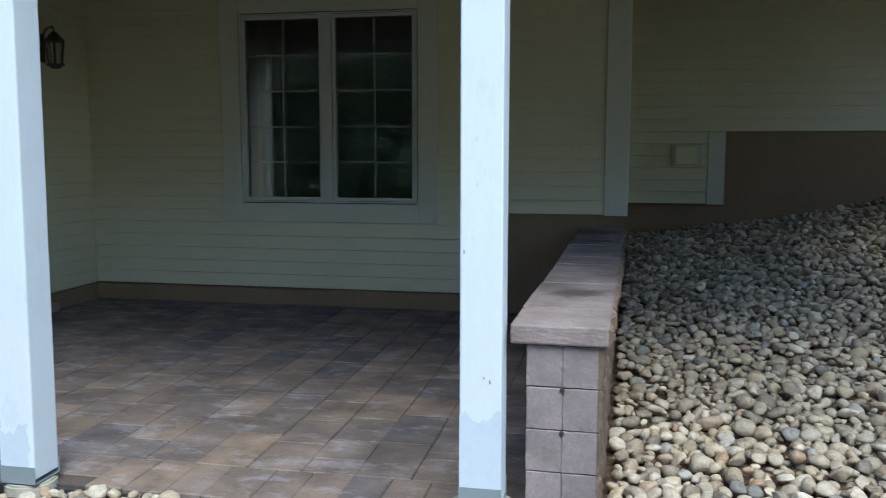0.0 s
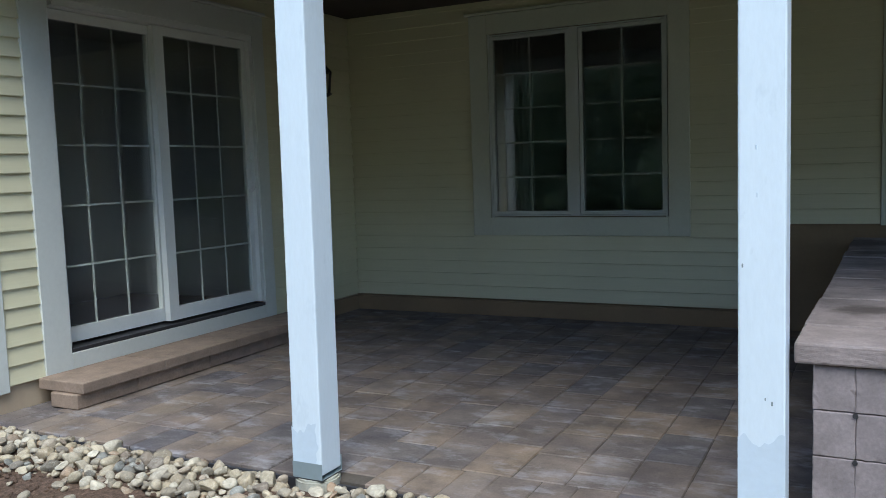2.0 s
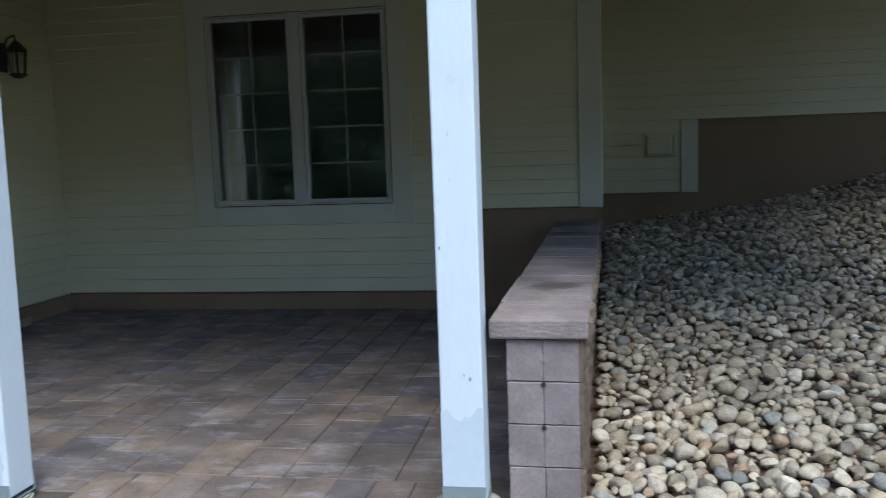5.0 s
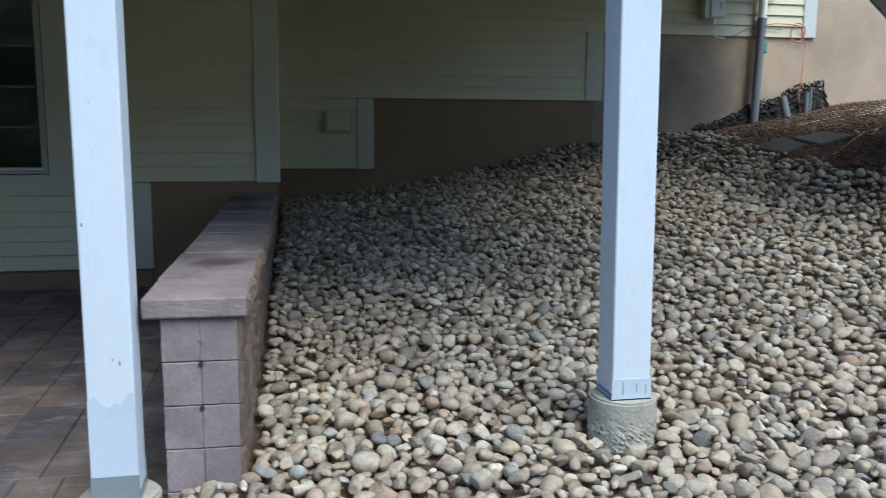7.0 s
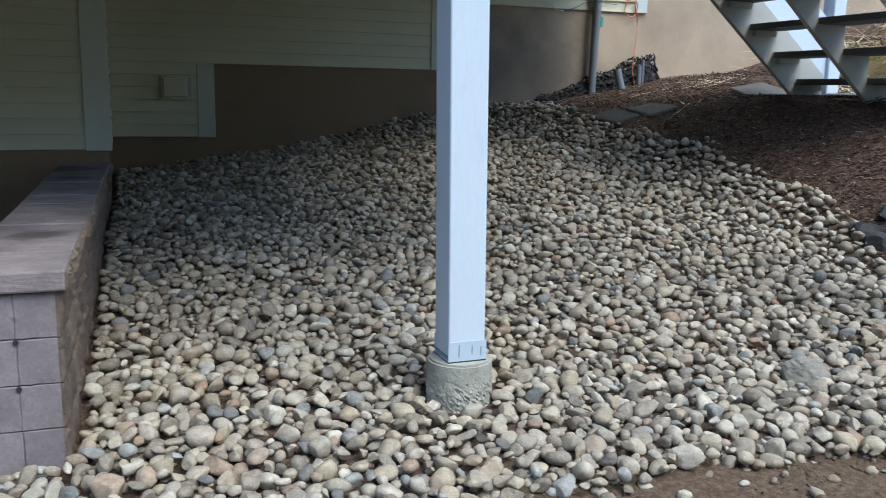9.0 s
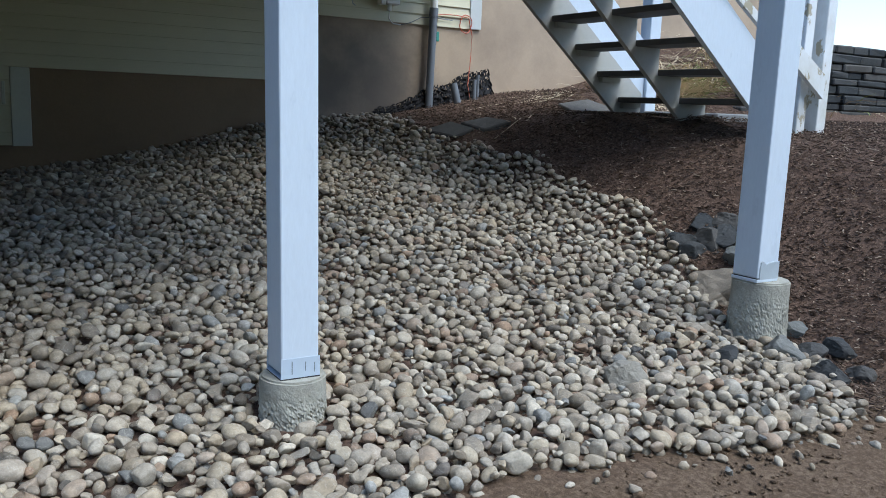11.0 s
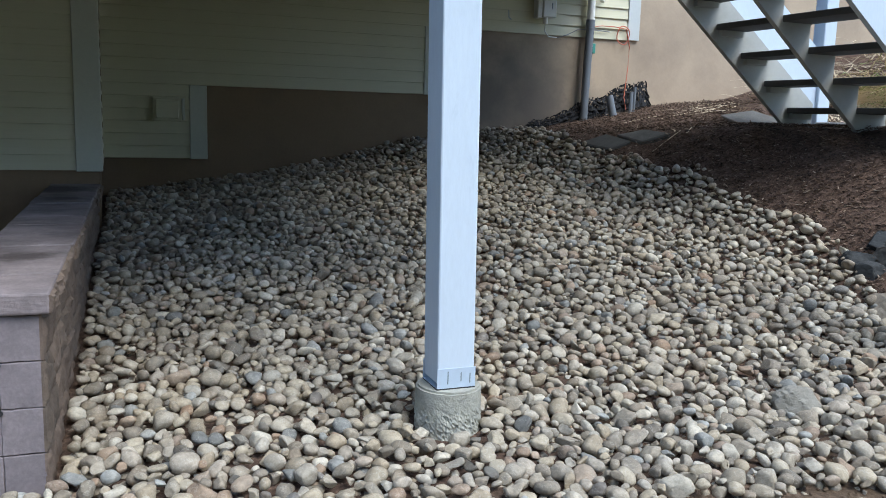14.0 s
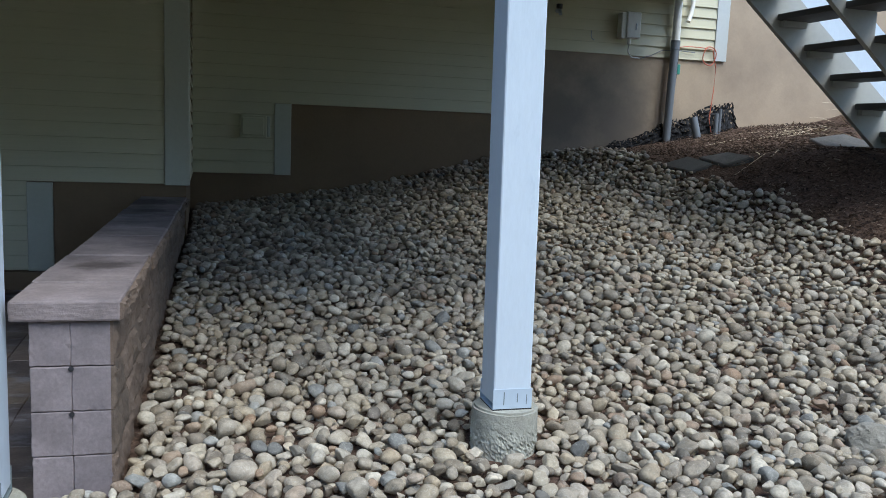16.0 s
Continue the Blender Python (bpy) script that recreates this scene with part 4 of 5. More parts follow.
# ---- fixtures on the bank wall ----
def build_fixtures():
    yw = Y_RIGHT - 0.018
    vent = thing("wall_vent", "cream square vent hood on the clapboard wall", "vent")
    part("flange", box(0.562, 0.80, yw - 0.034, yw, 1.128, 1.33, 0.004), M_SIDING, vent)
    part("hood", box(0.585, 0.775, yw - 0.065, yw - 0.034, 1.15, 1.31, 0.006), M_SIDING, vent)
    part("side_flap", box(0.805, 0.83, yw - 0.035, yw, 1.14, 1.325, 0.003), M_TRIM_SHADED, vent, "pale side strip")
    meter = thing("meter_box", "small grey utility box on the clapboard wall", "meter box")
    part("body", box(4.27, 4.42, yw - 0.11, yw, 2.25, 2.5, 0.008, seg=2), M_METER, meter)
    cover = part("cover", box(4.215, 4.268, yw - 0.095, yw, 2.24, 2.49, 0.006), M_METER, meter)
    part("latch", box(4.36, 4.375, yw - 0.12, yw - 0.111, 2.33, 2.39, 0.003), M_GALV, cover)
    part("neck", tube([(4.33, yw - 0.05, 2.25), (4.33, yw - 0.05, 2.19)], 0.022, 10), M_METER, meter, "", True)
    part("cable", tube([(4.33, yw - 0.05, 2.19), (4.33, yw - 0.04, 2.12), (4.38, yw - 0.03, 2.07), (4.48, yw - 0.02, 2.065)], 0.006, 8), M_PVC, meter, "white cable", True)
    pipe = thing("riser_pipe", "tall conduit pipe, white above and grey below", "pipe")
    part("upper_pipe", tube([(4.84, yw - 0.07, 2.25), (4.84, yw - 0.07, 4.0)], 0.040, 20), M_PVC, pipe, "white plastic pipe", True)
    part("coupling", tube([(4.836, yw - 0.07, 2.17), (4.84, yw - 0.07, 2.26)], 0.047, 20), M_CONDUIT, pipe, "", True)
    part("lower_pipe", tube([(4.80, yw - 0.09, 1.12), (4.836, yw - 0.07, 2.17)], 0.041, 20), M_CONDUIT, pipe, "grey plastic conduit", True)
    elbow = thing("elbow_pipe", "small white elbow pipe on the clapboard wall", "pipe")
    part("tube", tube([(5.04, yw - 0.03, 3.2), (5.02, yw - 0.04, 2.62), (4.99, yw - 0.06, 2.52), (4.95, yw - 0.09, 2.45)], 0.022, 10), M_PVC, elbow, "", True)
    tap = thing("hose_tap", "dark metal hose tap on the clapboard wall", "tap")
    part("spout", tube([(3.56, yw, 2.46), (3.56, yw - 0.07, 2.46), (3.56, yw - 0.1, 2.42)], 0.018, 10), M_GALV, tap, "", True)
    part("wheel", tube([(3.56, yw - 0.06, 2.48), (3.56, yw - 0.06, 2.52)], 0.03, 12), M_BLACK, tap)
    part("hook", tube([(3.93, yw - 0.02, 2.30), (3.93, yw - 0.03, 2.23), (3.96, yw - 0.03, 2.21)], 0.006, 6), M_GALV, tap)
    cord = thing("orange_cable", "orange cable coiled on the wall and hanging down", "cable")
    loop = [(5.265 + 0.075 * math.cos(a), yw - 0.03 - 0.01 * math.sin(3 * a), 2.135 + 0.095 * math.sin(a)) for a in np.linspace(0, 4 * math.pi, 40)]
    part("coil", tube(loop, 0.0055, 6), M_ORANGE, cord, "", True)
    run = [(4.9, yw - 0.03, 2.2), (5.0, yw - 0.03, 2.215), (5.16, yw - 0.03, 2.215), (5.30, yw - 0.03, 2.20), (5.35, yw - 0.03, 2.02), (5.345, yw - 0.03, 1.8), (5.325, yw - 0.04, 1.62), (5.30, yw - 0.06, 1.5), (5.31, yw - 0.1, 1.36)]
    part("lead", tube(run, 0.005, 6), M_ORANGE, cord, "", True)
    gb = thing("cable_splice", "small green cable splice beside the pipe", "cable box")
    part("body", box(4.89, 4.93, yw - 0.05, yw - 0.02, 1.93, 2.03, 0.006), M_GREEN, gb)
    part("cable", tube([(4.89, yw - 0.035, 2.19), (4.885, yw - 0.035, 1.93), (4.865, yw - 0.04, 1.75), (4.84, yw - 0.04, 1.5)], 0.016, 8), M_BLACK, gb, "black cable", True)
    wires = thing("wall_cable", "thin grey cable along the clapboards", "cable")
    part("cable", tube([(4.48, yw - 0.02, 2.065), (4.6, yw - 0.02, 2.1), (4.72, yw - 0.02, 2.16), (4.9, yw - 0.02, 2.17), (5.1, yw - 0.02, 2.16)], 0.0045, 6), M_CONDUIT, wires, "", True)
    for nm, pts, r in (("stub_pipe", [(5.09, yw - 0.25, 1.2), (5.03, yw - 0.2, 1.5)], 0.04), ("stub_pipe", [(5.30, yw - 0.2, 1.25), (5.31, yw - 0.18, 1.55)], 0.022), ("stub_pipe", [(5.335, yw - 0.2, 1.25), (5.345, yw - 0.19, 1.6)], 0.016)):
        tagged(new(nm, finish(tube(pts, r, 14), nm, M_CONDUIT, True)), "short grey conduit stub rising from the mulch", "pipe", "conduit stubs")
    bm = bmesh.new()
    rows = []
    for i in range(171):
        x = 4.0 + 1.68 * i / 170
        bulk = 0.35 * step(4.0, 4.3, x) + 0.35 * step(4.4, 4.9, x) + 0.3 * step(5.0, 5.3, x) - step(5.56, 5.69, x)
        top = ground_z(x, yw) + 0.29 * bulk + 0.05 * noise.noise((x * 7, 0, 2)) + 0.02 * noise.noise((x * 19, 1, 2))
        low = ground_z(x, yw) - 0.1
        rows.append([bm.verts.new((x + 0.006 * noise.noise((x * 60, k, 8)), yw - 0.012 - 0.07 * (1 - k / 19) - 0.06 * abs(noise.noise((x * 11, k * 0.4, 5))) - 0.02 * abs(noise.noise((x * 37, k * 1.3, 5))), low + (top - low) * k / 19)) for k in range(20)])
    for i, (a, b) in enumerate(zip(rows, rows[1:])):
        for k in range(19):
            # torn and open places towards the upper hem
            if noise.noise((i * 0.55, k * 0.8, 4)) < 0.6 - 0.5 * (k / 18) ** 2:
                bm.faces.new((a[k], b[k], b[k + 1], a[k + 1]))
    bmesh.ops.delete(bm, geom=[v for v in bm.verts if not v.link_faces], context="VERTS")
    bmesh.ops.solidify(bm, geom=list(bm.faces), thickness=0.004)
    tagged(new("landscape_fabric", finish(bm, "landscape_fabric", M_NET)), "crumpled torn black netting against the foundation", "fabric")


build_fixtures()


# ---- gravel ----
def mulch_edge(y):
    return float(np.interp(y, [1.9, 2.3, 2.95, 3.4, 3.85, 5.2, 5.9, 6.5, 7.9], [3.5, 3.8, 3.84, 4.08, 4.28, 4.24, 4.13, 3.97, 4.2]))


def pebble_front(x):
    return float(np.interp(x, [-4.6, -3.7, -3.07, -2.9, -2.6, -2.2, -1.0, 0.0, 1.6, 2.0, 2.4, 2.85, 3.2, 3.8], [2.42, 2.40, 2.38, 2.40, 2.45, 2.36, 2.25, 2.05, 2.05, 2.05, 1.99, 1.89, 1.84, 1.95]))


FOOTINGS = ((-2.125, 2.75), (-0.381, 2.75), (1.327, 2.75), (3.865, 2.756))


def in_gravel(x, y):
    f = pebble_front(x) + 0.07 * noise.noise((x * 4, 0, 9))
    if y < f or y > Y_RIGHT - 0.03:
        return False
    if any((x - a) ** 2 + (y - b) ** 2 < (0.155 if a > 0 else 0.13) ** 2 for a, b in FOOTINGS):
        return False
    if x < -0.27:
        return x > -4.5 and y < 2.742
    if x < 0.05 + 0.028 * (y - 2.75) and y > 2.72:
        return False
    if x < X_CORNER + 0.03 and y > Y_BACK - 0.04:
        return False
    return x < mulch_edge(y) + 0.1 * noise.noise((0, y * 3, 4))


def ball(level):
    bm = bmesh.new()
    bmesh.ops.create_icosphere(bm, subdivisions=level, radius=1)
    v = np.array([x.co[:] for x in bm.verts])
    f = np.array([[x.index for x in p.verts] for p in bm.faces])
    bm.free()
    return v, f


def pebbles(spots, rng, level):
    """Rounded stones at (x, y, z, size) as one set of vertices and faces."""
    v, f = ball(level)
    vs, fs = [], []
    for i, (x, y, z, s) in enumerate(spots):
        axes = s * np.array([1.0, rng.uniform(0.64, 0.95), rng.uniform(0.46, 0.78)])
        p = v.copy()
        for _ in range(3):
            k = rng.normal(size=3)
            p *= (1 + 0.07 * np.sin(v @ k * 1.6 + rng.uniform(0, 6.3)))[:, None]
        # flattened sides; some stones are broken and angular
        broken = rng.random() < 0.46
        for _ in range(8 if broken else 4):
            n = rng.normal(size=3)
            n /= np.linalg.norm(n)
            over = np.maximum(p @ n - (rng.uniform(0.42, 0.75) if broken else rng.uniform(0.6, 0.95)), 0)
            p -= (1.0 if broken else 0.8) * over[:, None] * n
        p *= axes * (1.12 if broken else 1.0)
        q = Euler((rng.normal() * 0.34, rng.normal() * 0.34, rng.uniform(0, 6.283))).to_matrix()
        p = p @ np.array(q).T + (x, y, z)
        vs.append(p)
        fs.append(f + i * len(v))
    return np.concatenate(vs), np.concatenate(fs)


def build_gravel():
    rng = np.random.default_rng(5)
    near, far, low = [], [], []
    cell, grid = 0.1, {}

    def free(x, y, s):
        i, j = int(x // cell), int(y // cell)
        for a in (i - 1, i, i + 1):
            for b in (j - 1, j, j + 1):
                for px, py, ps in grid.get((a, b), ()):
                    if (px - x) ** 2 + (py - y) ** 2 < (0.72 * (ps + s)) ** 2:
                        return False
        grid.setdefault((i, j), []).append((x, y, s))
        return True

    # large stones first, then smaller ones into the gaps
    for tries, s0, s1, lift in ((11000, 0.035, 0.05, 0.016), (90000, 0.026, 0.034, 0.017), (190000, 0.017, 0.025, 0.017)):
        xs, ys, ss = rng.uniform(-4.5, 4.6, tries), rng.uniform(1.75, Y_RIGHT, tries), rng.uniform(s0, s1, tries)
        for x, y, s in zip(xs.tolist(), ys.tolist(), ss.tolist()):
            if x < -0.3 and y > 2.7:
                continue
            if in_gravel(x, y) and free(x, y, s):
                z = ground_z(x, y) + 0.014 * noise.noise((x * 2.5, y * 2.5, 1)) + lift + rng.uniform(-0.004, 0.03) - (0.016 if x < -0.25 else 0)
                (near if y < 3.0 else far).append((x, y, z, s))
    s = 0.05
    y = 1.75
    j = 0
    while y < Y_RIGHT:
        x = -4.6 + (0.5 * s if j % 2 else 0)
        while x < 4.6:
            px, py = x + rng.uniform(-0.02, 0.02), y + rng.uniform(-0.02, 0.02)
            if in_gravel(px, py):
                low.append((px, py, ground_z(px, py) + rng.uniform(-0.016, 0.002), rng.uniform(0.023, 0.033)))
            x += s
        y += s * 0.87
        j += 1
    # strays on the soil
    for _ in range(150):
        px = rng.uniform(-4.4, 3.6)
        py = pebble_front(px) - abs(rng.normal()) * 0.09
        near.append((px, py, ground_z(px, py) + 0.008, rng.uniform(0.012, 0.035)))
    sets, base, faces = [], 0, []
    for spots, level in ((near, 3), (far, 2), (low, 1)):
        v, f = pebbles(spots, rng, level)
        sets.append(v)
        faces.append(f + base)
        base += len(v)
    verts, faces = np.concatenate(sets), np.concatenate(faces)
    me = bpy.data.meshes.new("river_pebbles")
    me.vertices.add(len(verts))
    me.vertices.foreach_set("co", verts.ravel())
    me.loops.add(faces.size)
    me.loops.foreach_set("vertex_index", faces.ravel())
    me.polygons.add(len(faces))
    me.polygons.foreach_set("loop_start", np.arange(0, faces.size, 3))
    me.polygons.foreach_set("use_smooth", np.arange(len(faces)) < len(faces))
    me.update()
    me.materials.append(M_PEBBLE)
    tagged(new("river_pebbles", me), "loose rounded tan and grey river pebbles on the bank", "pebbles", kind="stuff")


build_gravel()


# ---- clods on the bare soil ----
def build_clods():
    rng = np.random.default_rng(12)
    spots = []
    while len(spots) < 5200:
        x, y = rng.uniform(-4.6, 4.6), rng.uniform(1.15, 2.5)
        if y > pebble_front(x) + 0.03 or noise.noise((x * 2.2, y * 2.2, 6)) < -0.25:
            continue
        s = rng.lognormal(math.log(0.007), 0.5)
        spots.append((x, y, ground_z(x, y) + 0.25 * s, s))
    v, f = pebbles(spots, rng, 1)
    me = bpy.data.meshes.new("soil_clods")
    me.from_pydata(v.tolist(), [], f.tolist())
    me.materials.append(M_GROUND)
    tagged(new("soil_clods", me), "crumbled brown soil clods before the pebbles", "soil", kind="stuff")


build_clods()


# ---- rocks, flagstones ----
M_BROKEN = per_piece("broken_tan_rock", [(0, (0.31, 0.26, 0.195)), (1, (0.35, 0.30, 0.235))], 0.85, blotch=0.7, scale=9, bump_k=0.6)


M_GREYROCK = per_piece("grey_green_rock", [(0, (0.17, 0.18, 0.17)), (1, (0.22, 0.22, 0.20))], 0.85, blotch=0.7, scale=12, bump_k=0.7)
M_PALE = per_piece("pale_rough_stone", [(0, (0.36, 0.335, 0.28)), (1, (0.36, 0.335, 0.28))], 0.9, blotch=0.6, scale=22, fine_scale=70, bump_k=0.9, dist=0.01)


def rock(name, at, size, seed, mat, label, category, group="", turn=0.0, tilt=(0, 0)):
    bm = bmesh.new()
    bmesh.ops.create_icosphere(bm, subdivisions=4, radius=0.5)
    rng = random.Random(seed)
    cuts = [(Vector((rng.gauss(0, 1), rng.gauss(0, 1), rng.gauss(0, 0.7))).normalized(), rng.uniform(0.26, 0.4)) for _ in range(11)]
    for v in bm.verts:
        for n, d in cuts:
            o = v.co.dot(n) - d
            if o > 0:
                v.co -= n * o
        v.co += v.co.normalized() * (0.03 * noise.noise(v.co * 6 + Vector((seed, 0, 0))) + 0.016 * noise.noise(v.co * 19 + Vector((seed, 0, 0))) + 0.008 * noise.noise(v.co * 43 + Vector((seed, 0, 0))))
        v.co = Vector((v.co.x * size[0], v.co.y * size[1], v.co.z * size[2])) * 1.45
    ob = new(name, finish(bm, name, mat))
    ob.matrix_basis = pose(*at, *tilt, turn)
    return tagged(ob, label, category, group)


STONE = (2.77, 2.50)


def build_rocks():
    pile = ((4.26, 3.67, 0.17, 0.16, 0.15, M_SLATE), (4.41, 3.68, 0.2, 0.17, 0.15, M_SLATE), (4.52, 3.55, 0.26, 0.2, 0.17, M_SLATE), (4.32, 3.53, 0.2, 0.17, 0.16, M_SLATE), (4.20, 3.56, 0.15, 0.14, 0.13, M_SLATE), (4.43, 3.46, 0.19, 0.16, 0.15, M_SLATE),
            (4.34, 3.34, 0.3, 0.2, 0.15, M_GREYROCK), (4.06, 3.25, 0.42, 0.28, 0.22, M_BROKEN))
    for k, (x, y, sx, sy, sz, m) in enumerate(pile):
        rock("boulder", (x + 0.02, y - 0.02, ground_z(x, y) - 0.035), (sx * 1.08, sy * 1.08, sz * 1.05), 20 + k, m, "broken grey rock in a pile by the post", "rock", "rocks by the post", 37 * k, (10, -8))
    for k, (x, y, s, m) in enumerate(((3.9, 2.45, 0.15, M_SLATE), (3.76, 2.26, 0.16, M_SLATE), (4.05, 2.42, 0.14, M_SLATE), (3.42, 2.58, 0.15, M_SLATE), (3.78, 2.53, 0.2, M_GREYROCK), (4.06, 2.68, 0.12, M_GREYROCK), (3.9, 2.2, 0.13, M_SLATE))):
        rock("boulder", (x, y, ground_z(x, y) + 0.02), (s, s * 0.8, s * 0.6), 50 + k, m, "small blue-grey rock by the footing", "rock", "rocks by the post", 61 * k)
    rock("boulder", (STONE[0], STONE[1], ground_z(*STONE) + 0.02), (0.20, 0.14, 0.12), 73, M_PALE, "large pale stone lying among the pebbles", "rock", "", -20, (0, 22))


def flagstone(corners, label):
    bm = bmesh.new()
    lo = [bm.verts.new((x, y, ground_z(x, y) - 0.04)) for x, y in corners]
    hi = [bm.verts.new((x, y, ground_z(x, y) + 0.026)) for x, y in corners]
    bm.faces.new(hi)
    bm.faces.new(lo[::-1])
    n = len(corners)
    for k in range(n):
        bm.faces.new((lo[k], lo[(k + 1) % n], hi[(k + 1) % n], hi[k]))
    bmesh.ops.bevel(bm, geom=list(bm.edges), offset=0.008, segments=1, affect="EDGES")
    tagged(new("flagstone", finish(bm, "flagstone", M_FLAG)), label, "flagstone", "stepping flagstones")


build_rocks()
FLAGS = (((4.10, 6.12), (4.24, 6.04), (4.20, 6.36), (4.01, 6.5)), ((4.27, 5.93), (4.43, 5.77), (4.40, 6.09), (4.23, 6.25)), ((4.95, 5.62), (5.7, 5.85), (5.65, 6.25), (5.14, 6.05)))
flagstone(FLAGS[0], "flat grey stepping flagstone in the mulch")
flagstone(FLAGS[1], "flat grey stepping flagstone in the mulch")
flagstone(FLAGS[2], "flat grey stepping flagstone near the stairs")


def inside(poly, x, y):
    """Is (x, y) within a convex outline that runs counter-clockwise?"""
    return all((bx - ax) * (y - ay) - (by - ay) * (x - ax) > 0 for (ax, ay), (bx, by) in zip(poly, poly[1:] + poly[:1]))


# ---- mulch chips ----
def build_chips():
    rng = np.random.default_rng(8)
    vs, fs = [], []
    cube = np.array([(a, b, c) for a in (-1, 1) for b in (-1, 1) for c in (-1, 1)], float)
    quads = np.array([(0, 1, 3, 2), (4, 6, 7, 5), (0, 4, 5, 1), (2, 3, 7, 6), (0, 2, 6, 4), (1, 5, 7, 3)])
    n = 0
    while n < 46000:
        x, y = rng.uniform(3.5, 8.5), rng.uniform(1.9, 7.8)
        if rng.random() > 1.25 - 0.17 * math.hypot(x - 3.5, y - 2):
            continue
        if x < mulch_edge(y) - 0.06 or in_gravel(x, y) or any(inside(f, x, y) for f in FLAGS):
            continue
        l = rng.lognormal(math.log(0.009), 0.5)
        p = cube * (l, rng.uniform(0.0018, 0.0045), 0.0015)
        q = Euler((rng.normal() * 0.3, rng.normal() * 0.3, rng.uniform(0, 6.283))).to_matrix()
        vs.append(p @ np.array(q).T + (x, y, ground_z(x, y) + rng.uniform(0.006, 0.026)))
        fs.append(quads + 8 * n)
        n += 1
    me = bpy.data.meshes.new("bark_chips")
    me.from_pydata(np.concatenate(vs).tolist(), [], np.concatenate(fs).tolist())
    me.materials.append(M_CHIP)
    tagged(new("bark_chips", me), "scattered brown bark mulch chips", "mulch", kind="stuff")


build_chips()


# ---- straw and grass ----
def blades(name, spots, count, length, mat, label, category, kind="", flat=0.2, seed=1):
    rng = random.Random(seed)
    verts, faces = [], []
    for _ in range(count):
        cx, cy, r = rng.choice(spots)
        x, y = cx + rng.gauss(0, r), cy + rng.gauss(0, r)
        z = ground_z(x, y)
        a, l = rng.uniform(0, 6.283), length * rng.uniform(0.5, 1.3)
        rise = rng.uniform(0.2, 1.0) * (1 - flat)
        w = 0.007
        px, py = -math.sin(a) * w, math.cos(a) * w
        k0 = len(verts)
        for t in (0, 0.35, 0.7, 1.0):
            d = l * t
            if flat > 0.5:
                z = ground_z(x + math.cos(a) * d, y + math.sin(a) * d)
            h = z + 0.01 + l * rise * (t - 0.75 * t * t) * 1.2
            k = 1 - 0.8 * t
            verts += [(x + math.cos(a) * d + px * k, y + math.sin(a) * d + py * k, h), (x + math.cos(a) * d - px * k, y + math.sin(a) * d - py * k, h + 0.002)]
        faces += [(k0 + 2 * t, k0 + 2 * t + 1, k0 + 2 * t + 3, k0 + 2 * t + 2) for t in range(3)]
    me = bpy.data.meshes.new(name)
    me.from_pydata(verts, [], faces)
    me.materials.append(mat)
    return tagged(new(name, me), label, category, kind=kind)


blades("dry_grass", [(6.95, 6.6, 0.14), (7.1, 6.65, 0.15), (7.35, 6.7, 0.16), (7.7, 6.9, 0.2), (7.2, 7.2, 0.25), (8.2, 6.9, 0.3), (8.9, 6.8, 0.3), (9.6, 6.7, 0.25), (10.3, 6.7, 0.3)], 1500, 0.42, M_STRAW, "dry tan grass clumps on the bank", "grass", "stuff", 0.2, 3)
blades("green_grass", [(7.3, 6.55, 0.12), (8.3, 6.7, 0.3), (7.65, 6.75, 0.15), (9.4, 6.7, 0.25), (10.0, 6.7, 0.3)], 220, 0.45, M_GRASS, "green grass blades among dry grass", "grass", "stuff", 0.1, 4)
blades("straw", [(5.35, 6.45, 0.1), (5.55, 6.6, 0.1), (5.7, 6.8, 0.2), (6.2, 5.9, 0.2), (6.5, 6.1, 0.2), (6.9, 6.2, 0.2), (6.7, 5.9, 0.15)], 110, 0.38, M_STRAW, "scattered dry straw stalks on the mulch", "straw", "stuff", 0.93, 5)
blades("straw", [(4.5, 5.72, 0.05)], 4, 0.3, M_STRAW, "a few dry stalks beside the flagstones", "straw", "stuff", 0.93, 8)


# ---- stacked stone wall ----
def build_stone_wall():
    wall = thing("stone_wall", "low dry-stacked wall of dark flat stones", "wall")
    rng = random.Random(31)
    z = 1.14
    while z < 2.05:
        h = rng.uniform(0.06, 0.12)
        x = 7.6 + (z - 1.14) * 1.1 + rng.uniform(-0.15, 0.0)
        while x < 13:
            l = rng.uniform(0.25, 0.62)
            j = rng.uniform(-0.03, 0.03)
            bm = box(x + 0.004, x + l - 0.004, 6.05 + j, 6.4 + j, z + 0.004, z + h - 0.003, 0.014)
            for v in bm.verts:
                v.co += Vector((0, 0.02 * noise.noise(v.co * 8), 0.012 * noise.noise(v.co * 9 + Vector((4, 0, 0)))))
            part("stone", bm, M_SLATE, wall)
            x += l
        z += h


build_stone_wall()


